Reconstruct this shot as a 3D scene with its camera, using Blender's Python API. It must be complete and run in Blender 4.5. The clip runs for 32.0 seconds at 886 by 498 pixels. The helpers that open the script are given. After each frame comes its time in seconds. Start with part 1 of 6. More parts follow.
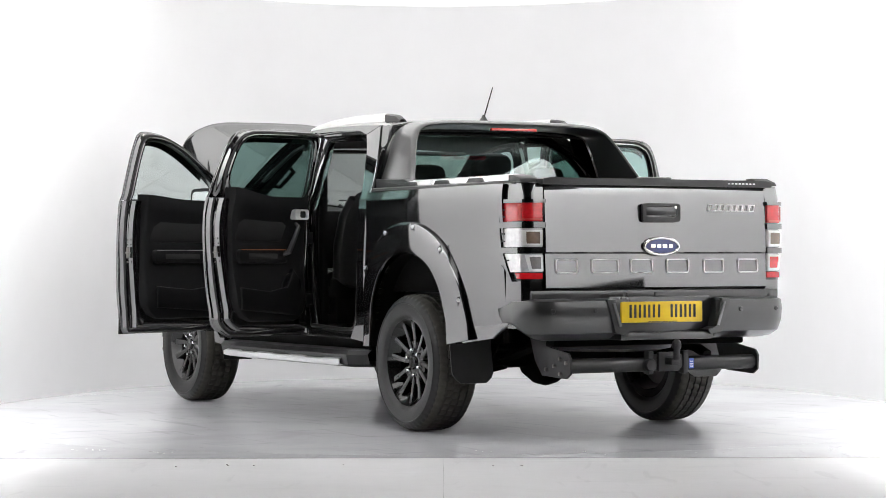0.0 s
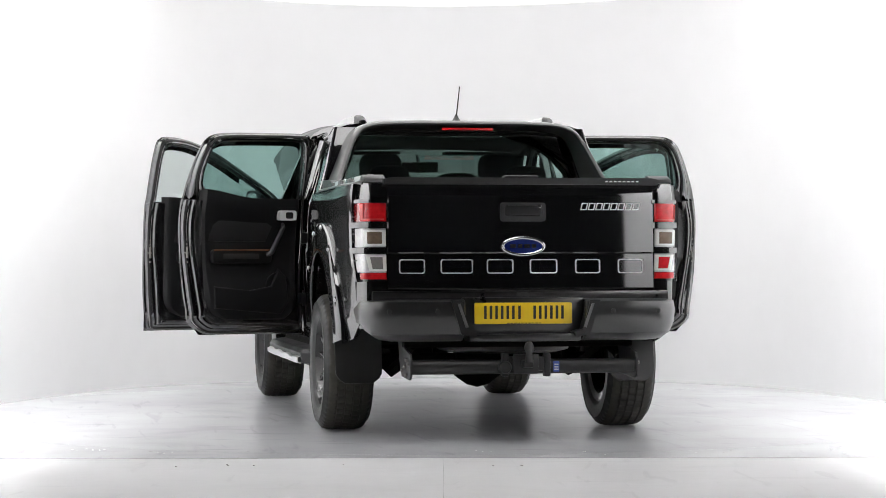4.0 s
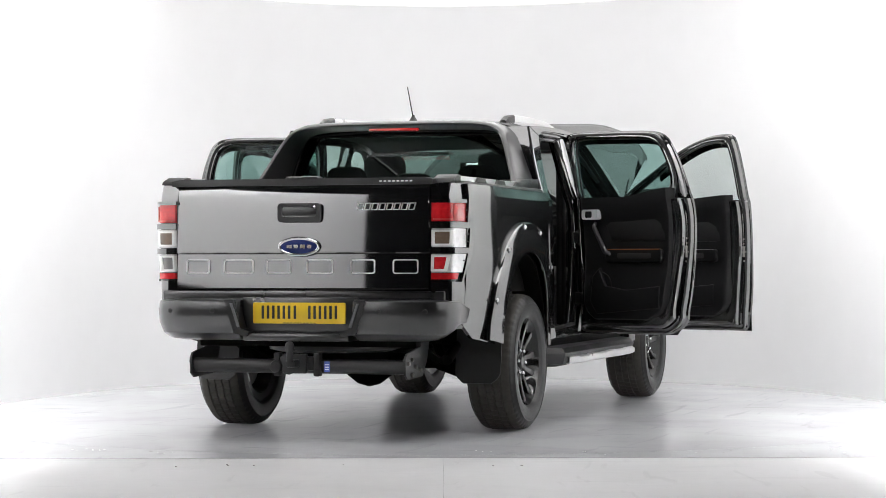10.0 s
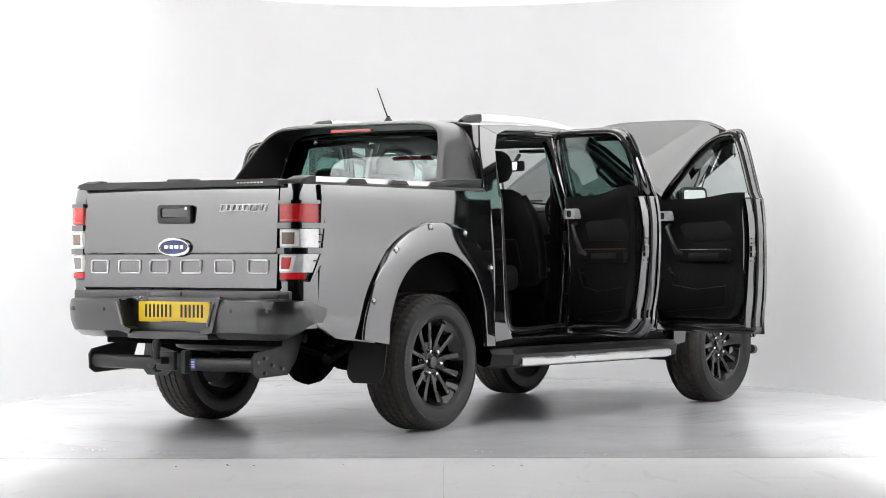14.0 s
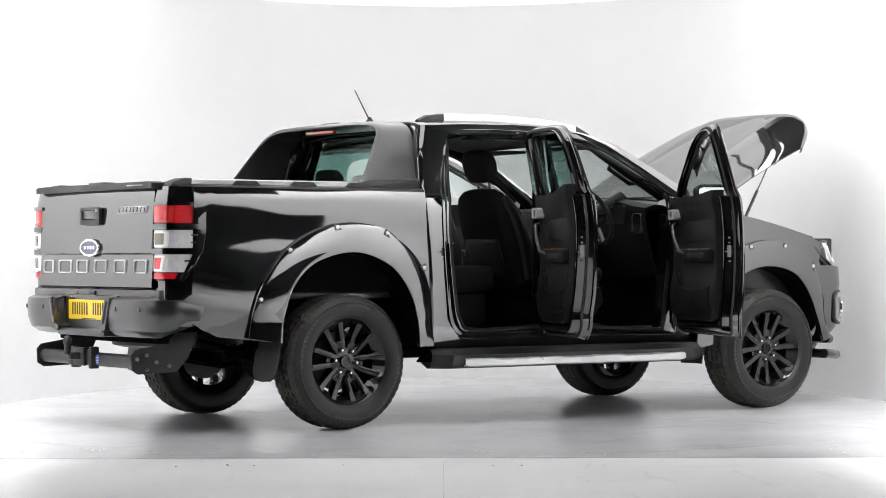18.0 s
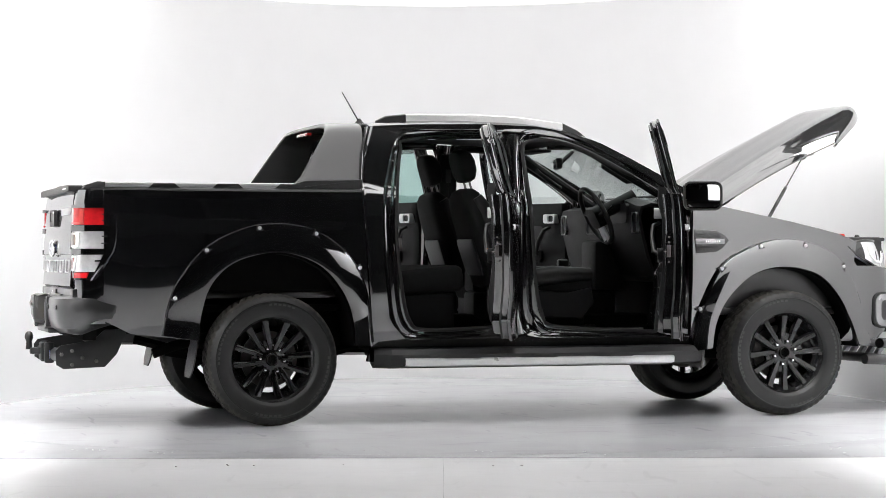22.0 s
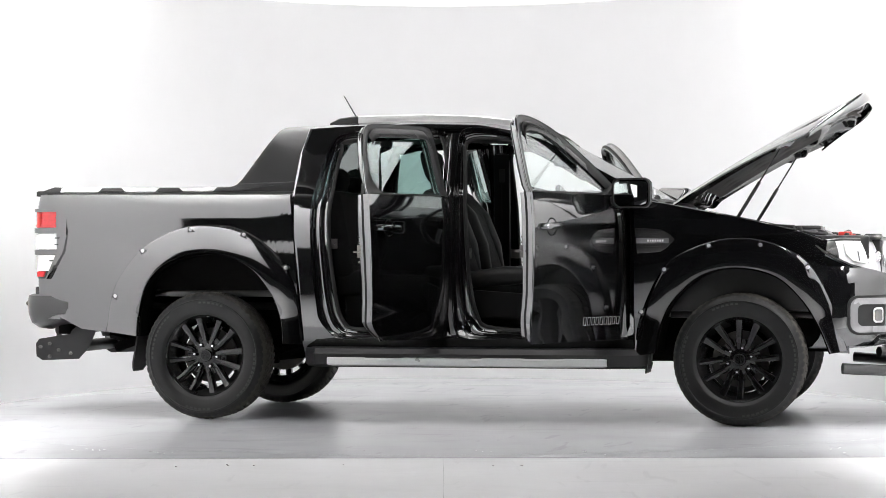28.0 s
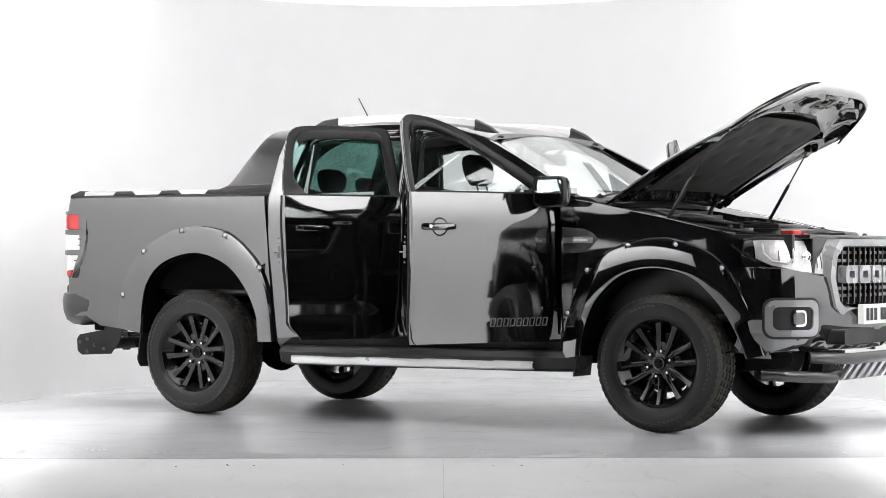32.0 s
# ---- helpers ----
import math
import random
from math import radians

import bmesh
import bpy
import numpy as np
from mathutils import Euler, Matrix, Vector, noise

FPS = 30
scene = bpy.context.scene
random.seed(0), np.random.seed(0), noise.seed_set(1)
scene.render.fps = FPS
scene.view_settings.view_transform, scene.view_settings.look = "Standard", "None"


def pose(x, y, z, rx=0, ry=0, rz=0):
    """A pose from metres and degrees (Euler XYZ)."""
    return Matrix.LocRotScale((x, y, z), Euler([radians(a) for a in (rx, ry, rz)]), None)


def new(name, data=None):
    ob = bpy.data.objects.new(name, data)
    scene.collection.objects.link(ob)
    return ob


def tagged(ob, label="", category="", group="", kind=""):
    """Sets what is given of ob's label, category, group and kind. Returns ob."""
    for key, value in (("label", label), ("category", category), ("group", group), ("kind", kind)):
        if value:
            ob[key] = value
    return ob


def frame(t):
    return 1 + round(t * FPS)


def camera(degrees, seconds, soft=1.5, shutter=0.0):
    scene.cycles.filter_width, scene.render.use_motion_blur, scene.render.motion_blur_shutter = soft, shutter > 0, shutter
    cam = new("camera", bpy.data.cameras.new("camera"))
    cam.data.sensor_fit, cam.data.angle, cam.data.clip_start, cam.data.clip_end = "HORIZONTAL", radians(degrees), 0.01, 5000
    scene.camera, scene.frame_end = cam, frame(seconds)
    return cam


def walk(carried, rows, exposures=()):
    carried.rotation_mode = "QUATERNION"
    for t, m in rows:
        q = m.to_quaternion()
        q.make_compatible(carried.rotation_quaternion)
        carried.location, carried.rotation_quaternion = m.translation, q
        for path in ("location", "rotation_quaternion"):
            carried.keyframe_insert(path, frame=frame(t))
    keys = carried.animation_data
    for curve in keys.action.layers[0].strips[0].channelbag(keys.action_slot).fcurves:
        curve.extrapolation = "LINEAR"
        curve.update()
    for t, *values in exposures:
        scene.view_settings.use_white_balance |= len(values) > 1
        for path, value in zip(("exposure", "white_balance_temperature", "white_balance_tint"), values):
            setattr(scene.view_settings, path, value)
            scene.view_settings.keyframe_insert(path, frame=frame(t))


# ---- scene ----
# ---- camera ----
cam = camera(21.72, 32.0, soft=0.85)
EYE = (0.0, -14.57, 0.975)
STILL = pose(*EYE, 90.215, 0, 0.004) @ pose(0, 0, 0, 0, 0, -0.1)
walk(cam, [(0.0, STILL), (32.0, STILL)], exposures=[(0.0, 0.0), (32.0, 0.0)])

PIVOT = (1.279, -0.016)          # turntable axis, in the truck's own plan (rear axle = 0)


def turn_at(t):
    """The turntable's angle in degrees; the truck points along +x at 0."""
    s = (t - 16.0) / 16.0
    return 119.11 - 4.7071 * t + 0.247 * (1 - s * s) + 0.269 * s * (1 - s * s)


# ---- world and large lights ----
world = bpy.data.worlds.new("studio_dark")
scene.world = world
world.use_nodes = True
world.node_tree.nodes["Background"].inputs[0].default_value = (0.02, 0.02, 0.022, 1)
world.node_tree.nodes["Background"].inputs[1].default_value = 0.3
LIGHT = 1.8                      # radiance of the ceiling diffuser


# ---- materials ----
def mat(name, color, rough=0.5, metal=0.0, coat=0.0, spec=0.5, vary=0.12, scale=30.0, bump=0.0, bscale=200.0,
        rvary=0.08, coat_rough=0.03, big=2.5, bigvary=0.0, emit=None):
    m = bpy.data.materials.new(name)
    m.use_nodes = True
    nt = m.node_tree
    b = nt.nodes["Principled BSDF"]
    b.inputs["Metallic"].default_value = metal
    b.inputs["Specular IOR Level"].default_value = spec
    b.inputs["Coat Weight"].default_value = coat
    b.inputs["Coat Roughness"].default_value = coat_rough
    tc = nt.nodes.new("ShaderNodeTexCoord")
    n1 = nt.nodes.new("ShaderNodeTexNoise")
    n1.inputs["Scale"].default_value = scale
    n1.inputs["Detail"].default_value = 4
    nt.links.new(tc.outputs["Object"], n1.inputs["Vector"])
    n2 = nt.nodes.new("ShaderNodeTexNoise")
    n2.inputs["Scale"].default_value = big
    n2.inputs["Detail"].default_value = 5
    nt.links.new(tc.outputs["Object"], n2.inputs["Vector"])
    mix = nt.nodes.new("ShaderNodeMix")
    mix.data_type = "RGBA"
    lo = [c * (1 - vary) for c in color]
    hi = [min(1.0, c * (1 + vary)) for c in color]
    mix.inputs["A"].default_value = (*lo, 1)
    mix.inputs["B"].default_value = (*hi, 1)
    nt.links.new(n1.outputs["Fac"], mix.inputs["Factor"])
    out = mix.outputs["Result"]
    if bigvary:
        mr0 = nt.nodes.new("ShaderNodeMapRange")
        mr0.inputs["From Min"].default_value, mr0.inputs["From Max"].default_value = 0.3, 0.7
        mr0.inputs["To Min"].default_value, mr0.inputs["To Max"].default_value = 1 - bigvary, 1 + bigvary * 0.6
        nt.links.new(n2.outputs["Fac"], mr0.inputs["Value"])
        mul = nt.nodes.new("ShaderNodeVectorMath")
        mul.operation = "SCALE"
        nt.links.new(out, mul.inputs[0])
        nt.links.new(mr0.outputs["Result"], mul.inputs["Scale"])
        out = mul.outputs["Vector"]
    nt.links.new(out, b.inputs["Base Color"])
    mr = nt.nodes.new("ShaderNodeMapRange")
    mr.inputs["From Min"].default_value, mr.inputs["From Max"].default_value = 0.3, 0.7
    mr.inputs["To Min"].default_value, mr.inputs["To Max"].default_value = max(0.0, rough - rvary), min(1.0, rough + rvary)
    nt.links.new(n2.outputs["Fac"], mr.inputs["Value"])
    nt.links.new(mr.outputs["Result"], b.inputs["Roughness"])
    if bump:
        n3 = nt.nodes.new("ShaderNodeTexNoise")
        n3.inputs["Scale"].default_value = bscale
        n3.inputs["Detail"].default_value = 3
        nt.links.new(tc.outputs["Object"], n3.inputs["Vector"])
        bp = nt.nodes.new("ShaderNodeBump")
        bp.inputs["Strength"].default_value = bump
        bp.inputs["Distance"].default_value = 0.002
        nt.links.new(n3.outputs["Fac"], bp.inputs["Height"])
        nt.links.new(bp.outputs["Normal"], b.inputs["Normal"])
    if emit:
        b.inputs["Emission Color"].default_value = (*emit[0], 1)
        b.inputs["Emission Strength"].default_value = emit[1]
    return m


def glass_mat(name, tint, rough=0.0):
    """Thin tinted pane: clear transmission with a mirror-like skin."""
    m = bpy.data.materials.new(name)
    m.use_nodes = True
    nt = m.node_tree
    nt.nodes.remove(nt.nodes["Principled BSDF"])
    tr = nt.nodes.new("ShaderNodeBsdfTransparent")
    tr.inputs["Color"].default_value = (*tint, 1)
    gl = nt.nodes.new("ShaderNodeBsdfGlossy")
    gl.inputs["Roughness"].default_value = rough
    lw = nt.nodes.new("ShaderNodeLayerWeight")
    lw.inputs["Blend"].default_value = 0.5
    pw = nt.nodes.new("ShaderNodeMath")
    pw.operation = "POWER"
    pw.inputs[1].default_value = 4.0
    fr = nt.nodes.new("ShaderNodeMapRange")
    fr.inputs["To Min"].default_value, fr.inputs["To Max"].default_value = 0.13, 0.85
    nt.links.new(lw.outputs["Facing"], pw.inputs[0])
    nt.links.new(pw.outputs[0], fr.inputs["Value"])
    mx = nt.nodes.new("ShaderNodeMixShader")
    nt.links.new(fr.outputs[0], mx.inputs[0])
    nt.links.new(tr.outputs[0], mx.inputs[1])
    nt.links.new(gl.outputs[0], mx.inputs[2])
    nt.links.new(mx.outputs[0], nt.nodes["Material Output"].inputs["Surface"])
    return m


PAINT = mat("black_paint", (0.004, 0.004, 0.0045), rough=0.4, coat=1.0, spec=0.05, vary=0.3, scale=900, rvary=0.03, coat_rough=0.045)
PAINT.node_tree.nodes["Principled BSDF"].inputs["Coat IOR"].default_value = 2.55
SATIN = mat("satin_black", (0.010, 0.010, 0.0105), rough=0.34, vary=0.15, scale=200, bump=0.04, bscale=900, coat=0.7, coat_rough=0.16)
SATIN.node_tree.nodes["Principled BSDF"].inputs["Coat IOR"].default_value = 1.7
PLASTIC = mat("grained_plastic", (0.015, 0.015, 0.0155), rough=0.42, vary=0.15, scale=120, bump=0.25, bscale=1400)
TRIM = mat("interior_trim", (0.005, 0.005, 0.0055), rough=0.5, spec=0.22, vary=0.15, scale=120, bump=0.25, bscale=1200)
FABRIC = mat("seat_fabric", (0.009, 0.009, 0.0095), rough=0.85, spec=0.25, vary=0.35, scale=700, bump=0.5, bscale=900)
LEATHER = mat("seat_leather", (0.008, 0.008, 0.0085), rough=0.45, spec=0.4, vary=0.2, scale=250, bump=0.35, bscale=500)
HEADLINER = mat("headliner", (0.02, 0.02, 0.02), rough=0.9, vary=0.1, scale=500)
CARPET = mat("carpet", (0.004, 0.004, 0.004), rough=0.95, spec=0.1, vary=0.4, scale=900, bump=0.6, bscale=900)
RUBBER = mat("tyre_rubber", (0.0065, 0.0065, 0.0065), rough=0.40, spec=0.45, vary=0.25, scale=60, bump=0.2, bscale=500, big=6, bigvary=0.25)
TREAD = mat("dusty_tread", (0.046, 0.042, 0.036), rough=0.8, vary=0.3, scale=80, bump=0.3, bscale=300, big=7, bigvary=0.35)
SEAL = mat("rubber_seal", (0.008, 0.008, 0.008), rough=0.6)
RIM = mat("gloss_black_alloy", (0.004, 0.004, 0.0042), rough=0.3, spec=0.1, coat=1.0, vary=0.2, scale=60, coat_rough=0.04)
STEEL = mat("dull_steel", (0.22, 0.21, 0.2), rough=0.45, metal=1.0, vary=0.3, scale=25, bigvary=0.2)
DRUM = mat("brake_metal", (0.10, 0.095, 0.09), rough=0.5, metal=0.8, vary=0.3, scale=25, bigvary=0.3)
CHROME = mat("chrome", (0.78, 0.78, 0.79), rough=0.12, metal=1.0, vary=0.04, rvary=0.03)
ALU = mat("brushed_aluminium", (0.62, 0.62, 0.63), rough=0.32, metal=1.0, vary=0.08, scale=160, rvary=0.06)
STRIP = mat("pale_metal_trim", (0.82, 0.82, 0.82), rough=0.35, metal=0.45, vary=0.08, scale=120)
SILVER = mat("silver_paint", (0.6, 0.6, 0.61), rough=0.3, metal=0.6, vary=0.06)
CHASSIS = mat("chassis_black", (0.0035, 0.0034, 0.0033), rough=0.8, spec=0.04, vary=0.35, scale=20, bump=0.3, bscale=60, bigvary=0.3)
TOWBLACK = mat("towbar_powder_coat", (0.010, 0.010, 0.0105), rough=0.42, vary=0.15, bump=0.08, bscale=900)
RED = mat("red_lens", (0.52, 0.012, 0.016), rough=0.08, coat=1.0, vary=0.35, scale=45, bump=0.5, bscale=110)
CLEAR = mat("clear_lens", (0.86, 0.86, 0.87), rough=0.22, coat=1.0, metal=0.3, vary=0.1, scale=90)
HEADCLEAR = mat("bright_clear_lens", (0.86, 0.86, 0.88), rough=0.2, metal=0.35, coat=1.0, coat_rough=0.03, vary=0.3, scale=38, bump=0.9, bscale=70)
DEFLECT = mat("smoked_acrylic", (0.006, 0.006, 0.006), rough=0.25, spec=0.25)
BARGREY = mat("satin_grey_moulding", (0.02, 0.02, 0.0205), rough=0.40, coat=0.9, coat_rough=0.2, vary=0.1, scale=200)
AMBER = mat("amber_bulb_glass", (0.15, 0.105, 0.075), rough=0.12, coat=1.0, vary=0.35, scale=60, bump=0.5, bscale=90)
SMOKE = mat("smoked_lens", (0.20, 0.19, 0.19), rough=0.1, coat=1.0, vary=0.2, scale=90)
LAMPDARK = mat("lamp_housing", (0.01, 0.01, 0.01), rough=0.25, coat=0.6)
YELLOW = mat("yellow_plate", (0.78, 0.52, 0.012), rough=0.35, vary=0.05, coat=0.3)
WHITEPLATE = mat("white_plate", (0.75, 0.75, 0.73), rough=0.35, vary=0.04, coat=0.3)
INK = mat("black_ink", (0.012, 0.012, 0.012), rough=0.5)
LETTERMETAL = mat("silver_outline", (0.78, 0.78, 0.78), rough=0.4, metal=0.55, vary=0.05)
LETTERING = mat("pale_lettering", (0.92, 0.92, 0.92), rough=0.5)
GRILLEGREY = mat("grey_grille_paint", (0.30, 0.30, 0.305), rough=0.3, coat=1.0, coat_rough=0.08, metal=0.3)
GREYLET = mat("faded_grey_lettering", (0.16, 0.16, 0.16), rough=0.6)
BLUE = mat("blue_enamel", (0.012, 0.022, 0.13), rough=0.2, coat=1.0)
STICKER = mat("blue_sticker", (0.06, 0.11, 0.42), rough=0.4)
REDPLASTIC = mat("red_plastic", (0.5, 0.02, 0.015), rough=0.35)
GREYPLASTIC = mat("grey_plastic", (0.12, 0.12, 0.125), rough=0.5)
ORANGE = mat("orange_thread", (0.32, 0.1, 0.02), rough=0.7)
MESHBLACK = mat("bay_black", (0.010, 0.010, 0.010), rough=0.35, coat=0.3, vary=0.3, scale=30)
INSUL = mat("insulation_pad", (0.034, 0.032, 0.031), rough=0.75, vary=0.35, scale=40, bump=0.5, bscale=90)
MIRROR = mat("mirror_glass", (0.90, 0.92, 0.92), rough=0.01, metal=1.0, vary=0.0, rvary=0.005)
PANE = glass_mat("tinted_side_glass", (0.62, 0.78, 0.75))
PANE_FRONT = glass_mat("clear_front_glass", (0.90, 0.94, 0.93))
PANE_REAR = glass_mat("rear_privacy_glass", (0.60, 0.72, 0.69))
WALLPAINT = mat("white_wall_paint", (0.915, 0.915, 0.92), rough=0.75, vary=0.015, scale=6, bump=0.02, bscale=60, bigvary=0.02, big=0.6)
FLOORPAINT = mat("grey_floor_paint", (0.63, 0.635, 0.655), rough=0.23, vary=0.012, scale=14, bigvary=0.018, big=0.9, rvary=0.03)
RISER = mat("pale_riser_board", (0.72, 0.72, 0.73), rough=0.45, vary=0.03, scale=12, bigvary=0.05, big=1.6)


def scuffed(m, amount):
    """Worn patches, faint streaks and specks on the painted floor."""
    nt = m.node_tree
    b = nt.nodes["Principled BSDF"]
    src = b.inputs["Base Color"].links[0].from_socket
    tc = nt.nodes.new("ShaderNodeTexCoord")
    for sx, sy, scale, lo, hi, k in ((1.0, 1.0, 1.7, 0.52, 0.72, 0.10), (0.35, 3.0, 3.5, 0.60, 0.70, 0.13), (2.5, 0.4, 4.0, 0.63, 0.70, 0.16), (1.0, 1.0, 45.0, 0.70, 0.76, 0.35)):
        mp = nt.nodes.new("ShaderNodeMapping")
        mp.inputs["Scale"].default_value = (sx, sy, 1.0)
        mp.inputs["Rotation"].default_value = (0, 0, scale)
        no = nt.nodes.new("ShaderNodeTexNoise")
        no.inputs["Scale"].default_value = scale
        no.inputs["Detail"].default_value = 7
        no.inputs["Distortion"].default_value = 0.8
        nt.links.new(tc.outputs["Object"], mp.inputs["Vector"])
        nt.links.new(mp.outputs["Vector"], no.inputs["Vector"])
        mr = nt.nodes.new("ShaderNodeMapRange")
        mr.inputs["From Min"].default_value, mr.inputs["From Max"].default_value = lo, hi
        mr.inputs["To Min"].default_value, mr.inputs["To Max"].default_value = 1.0, 1.0 - k * amount
        nt.links.new(no.outputs["Fac"], mr.inputs["Value"])
        sc = nt.nodes.new("ShaderNodeVectorMath")
        sc.operation = "SCALE"
        nt.links.new(src, sc.inputs[0])
        nt.links.new(mr.outputs["Result"], sc.inputs["Scale"])
        src = sc.outputs["Vector"]
    nt.links.new(src, b.inputs["Base Color"])


scuffed(FLOORPAINT, 1.0)
scuffed(RISER, 0.5)
FRAMEBLACK = mat("matt_black_frame", (0.011, 0.011, 0.0115), rough=0.38, spec=0.4, vary=0.15, scale=200)
SCUFF = mat("dark_scuff", (0.28, 0.27, 0.26), rough=0.5)
CHIP = mat("white_chip", (0.8, 0.8, 0.8), rough=0.5)
DARKROOM = mat("dark_room", (0.02, 0.02, 0.021), rough=0.8)
DIFFUSER_MID = mat("mid_light_diffuser", (0.8, 0.8, 0.8), rough=0.8, emit=((1.0, 0.99, 0.98), LIGHT * 0.62))
DIFFUSER_REAR = mat("dim_light_diffuser", (0.8, 0.8, 0.8), rough=0.8, emit=((1.0, 0.99, 0.98), LIGHT * 0.40))
# glow of the added, unseen panel that lights the set's front
FRONT_FILL = mat("front_fill_panel", (0.8, 0.8, 0.8), rough=0.8, emit=((1.0, 0.99, 0.98), 3.0))
# glow of the added, unseen lights that brighten the side walls
WALL_FILL = mat("wall_fill_panel", (0.8, 0.8, 0.8), rough=0.8, emit=((1.0, 0.99, 0.99), 34.5))
WALL_FILL_REAR = mat("dim_wall_fill_panel", (0.8, 0.8, 0.8), rough=0.8, emit=((1.0, 0.99, 0.99), 13.5))
DIFFUSER = mat("light_diffuser", (0.8, 0.8, 0.8), rough=0.8, emit=((1.0, 0.99, 0.98), LIGHT))


# ---- mesh tools ----
def finish(bm, name, material, smooth=35.0):
    me = bpy.data.meshes.new(name)
    bm.normal_update()
    bm.to_mesh(me)
    bm.free()
    me.materials.append(material)
    if smooth:
        me.polygons.foreach_set("use_smooth", [True] * len(me.polygons))
        me.set_sharp_from_angle(angle=radians(smooth))
    return me


def part(name, bm, material, parent, label="", smooth=35.0, kind=""):
    """One mesh object under a thing or under a part."""
    ob = new(name, finish(bm, name, material, smooth))
    ob.parent = parent
    if parent is not None and parent.type == "EMPTY" and parent.name.startswith("pickup_truck"):
        ob.location = (-PIVOT[0], -PIVOT[1], 0)
    return tagged(ob, label=label, kind=kind) if (label or kind) else ob


def joined(*bms):
    """All meshes in the first one."""
    first = bms[0]
    for other in bms[1:]:
        tmp = bpy.data.meshes.new("tmp")
        other.to_mesh(tmp)
        other.free()
        first.from_mesh(tmp)
        bpy.data.meshes.remove(tmp)
    return first


def moved(bm, m):
    bmesh.ops.transform(bm, matrix=m, verts=bm.verts)
    return bm


def box(x0, x1, y0, y1, z0, z1, bevel=0.006, seg=2):
    bm = bmesh.new()
    bmesh.ops.create_cube(bm, size=1.0)
    sx, sy, sz = abs(x1 - x0), abs(y1 - y0), abs(z1 - z0)
    bmesh.ops.scale(bm, vec=(sx, sy, sz), verts=bm.verts)
    bmesh.ops.translate(bm, vec=((x0 + x1) / 2, (y0 + y1) / 2, (z0 + z1) / 2), verts=bm.verts)
    b = min(bevel, 0.45 * min(sx, sy, sz))
    if b > 0.0004:
        bmesh.ops.bevel(bm, geom=bm.edges, offset=b, segments=seg, profile=0.6, affect="EDGES")
    return bm


def prism(poly, d0, d1, to3, bevel=0.0, seg=2):
    """A flat polygon of (a, b) pushed from depth d0 to d1; to3(a, b, d) gives the place."""
    bm = bmesh.new()
    lo = [bm.verts.new(to3(a, b, d0)) for a, b in poly]
    hi = [bm.verts.new(to3(a, b, d1)) for a, b in poly]
    n = len(poly)
    bm.faces.new(lo[::-1])
    top = bm.faces.new(hi)
    for i in range(n):
        bm.faces.new((lo[i], lo[(i + 1) % n], hi[(i + 1) % n], hi[i]))
    bmesh.ops.recalc_face_normals(bm, faces=bm.faces)
    if bevel:
        bmesh.ops.bevel(bm, geom=list(top.edges), offset=bevel, segments=seg, profile=0.6, affect="EDGES")
    return bm


def side3(s):
    return lambda a, b, d: (a, s * d, b)


def rear3(a, b, d):
    return (d, a, b)


def tube(points, r, seg=12, closed=False, caps=True):
    pts = [Vector(p) for p in points]
    n = len(pts)
    rs = r if isinstance(r, (list, tuple)) else [r] * n
    bm = bmesh.new()
    rings, up = [], None
    for i, p in enumerate(pts):
        a = pts[(i - 1) % n] if closed or i else p
        b = pts[(i + 1) % n] if closed or i < n - 1 else p
        d = (b - a).normalized()
        if up is None:
            up = Vector((0, 0, 1)) if abs(d.z) < 0.9 else Vector((1, 0, 0))
        side = d.cross(up).normalized()
        up = side.cross(d).normalized()
        rings.append([bm.verts.new(p + rs[i] * (math.cos(k * 2 * math.pi / seg) * side + math.sin(k * 2 * math.pi / seg) * up)) for k in range(seg)])
    for i in range(n if closed else n - 1):
        A, B = rings[i], rings[(i + 1) % n]
        for k in range(seg):
            bm.faces.new((A[k], A[(k + 1) % seg], B[(k + 1) % seg], B[k]))
    if caps and not closed:
        bm.faces.new(rings[0][::-1])
        bm.faces.new(rings[-1])
    bmesh.ops.recalc_face_normals(bm, faces=bm.faces)
    return bm


def lathe(profile, seg=48, closed=False, start=0.0, dip=None):
    """Profile of (radius, y) turned about the y axis. dip(i, j) lowers the radius at ring i, profile point j."""
    bm = bmesh.new()
    rings = []
    for i in range(seg):
        a = start + 2 * math.pi * i / seg
        ring = []
        for j, (r, y) in enumerate(profile):
            rr = r - (dip(i, j) if dip else 0.0)
            ring.append(bm.verts.new((rr * math.cos(a), y, rr * math.sin(a))))
        rings.append(ring)
    m = len(profile)
    for i in range(seg):
        A, B = rings[i], rings[(i + 1) % seg]
        for j in range(m if closed else m - 1):
            k = (j + 1) % m
            bm.faces.new((A[j], B[j], B[k], A[k]))
    if not closed:
        for j in (0, m - 1):
            if profile[j][0] > 0.0005:
                bm.faces.new([rings[i][j] for i in range(seg)])
    bmesh.ops.remove_doubles(bm, verts=bm.verts, dist=1e-5)
    bmesh.ops.recalc_face_normals(bm, faces=bm.faces)
    return bm


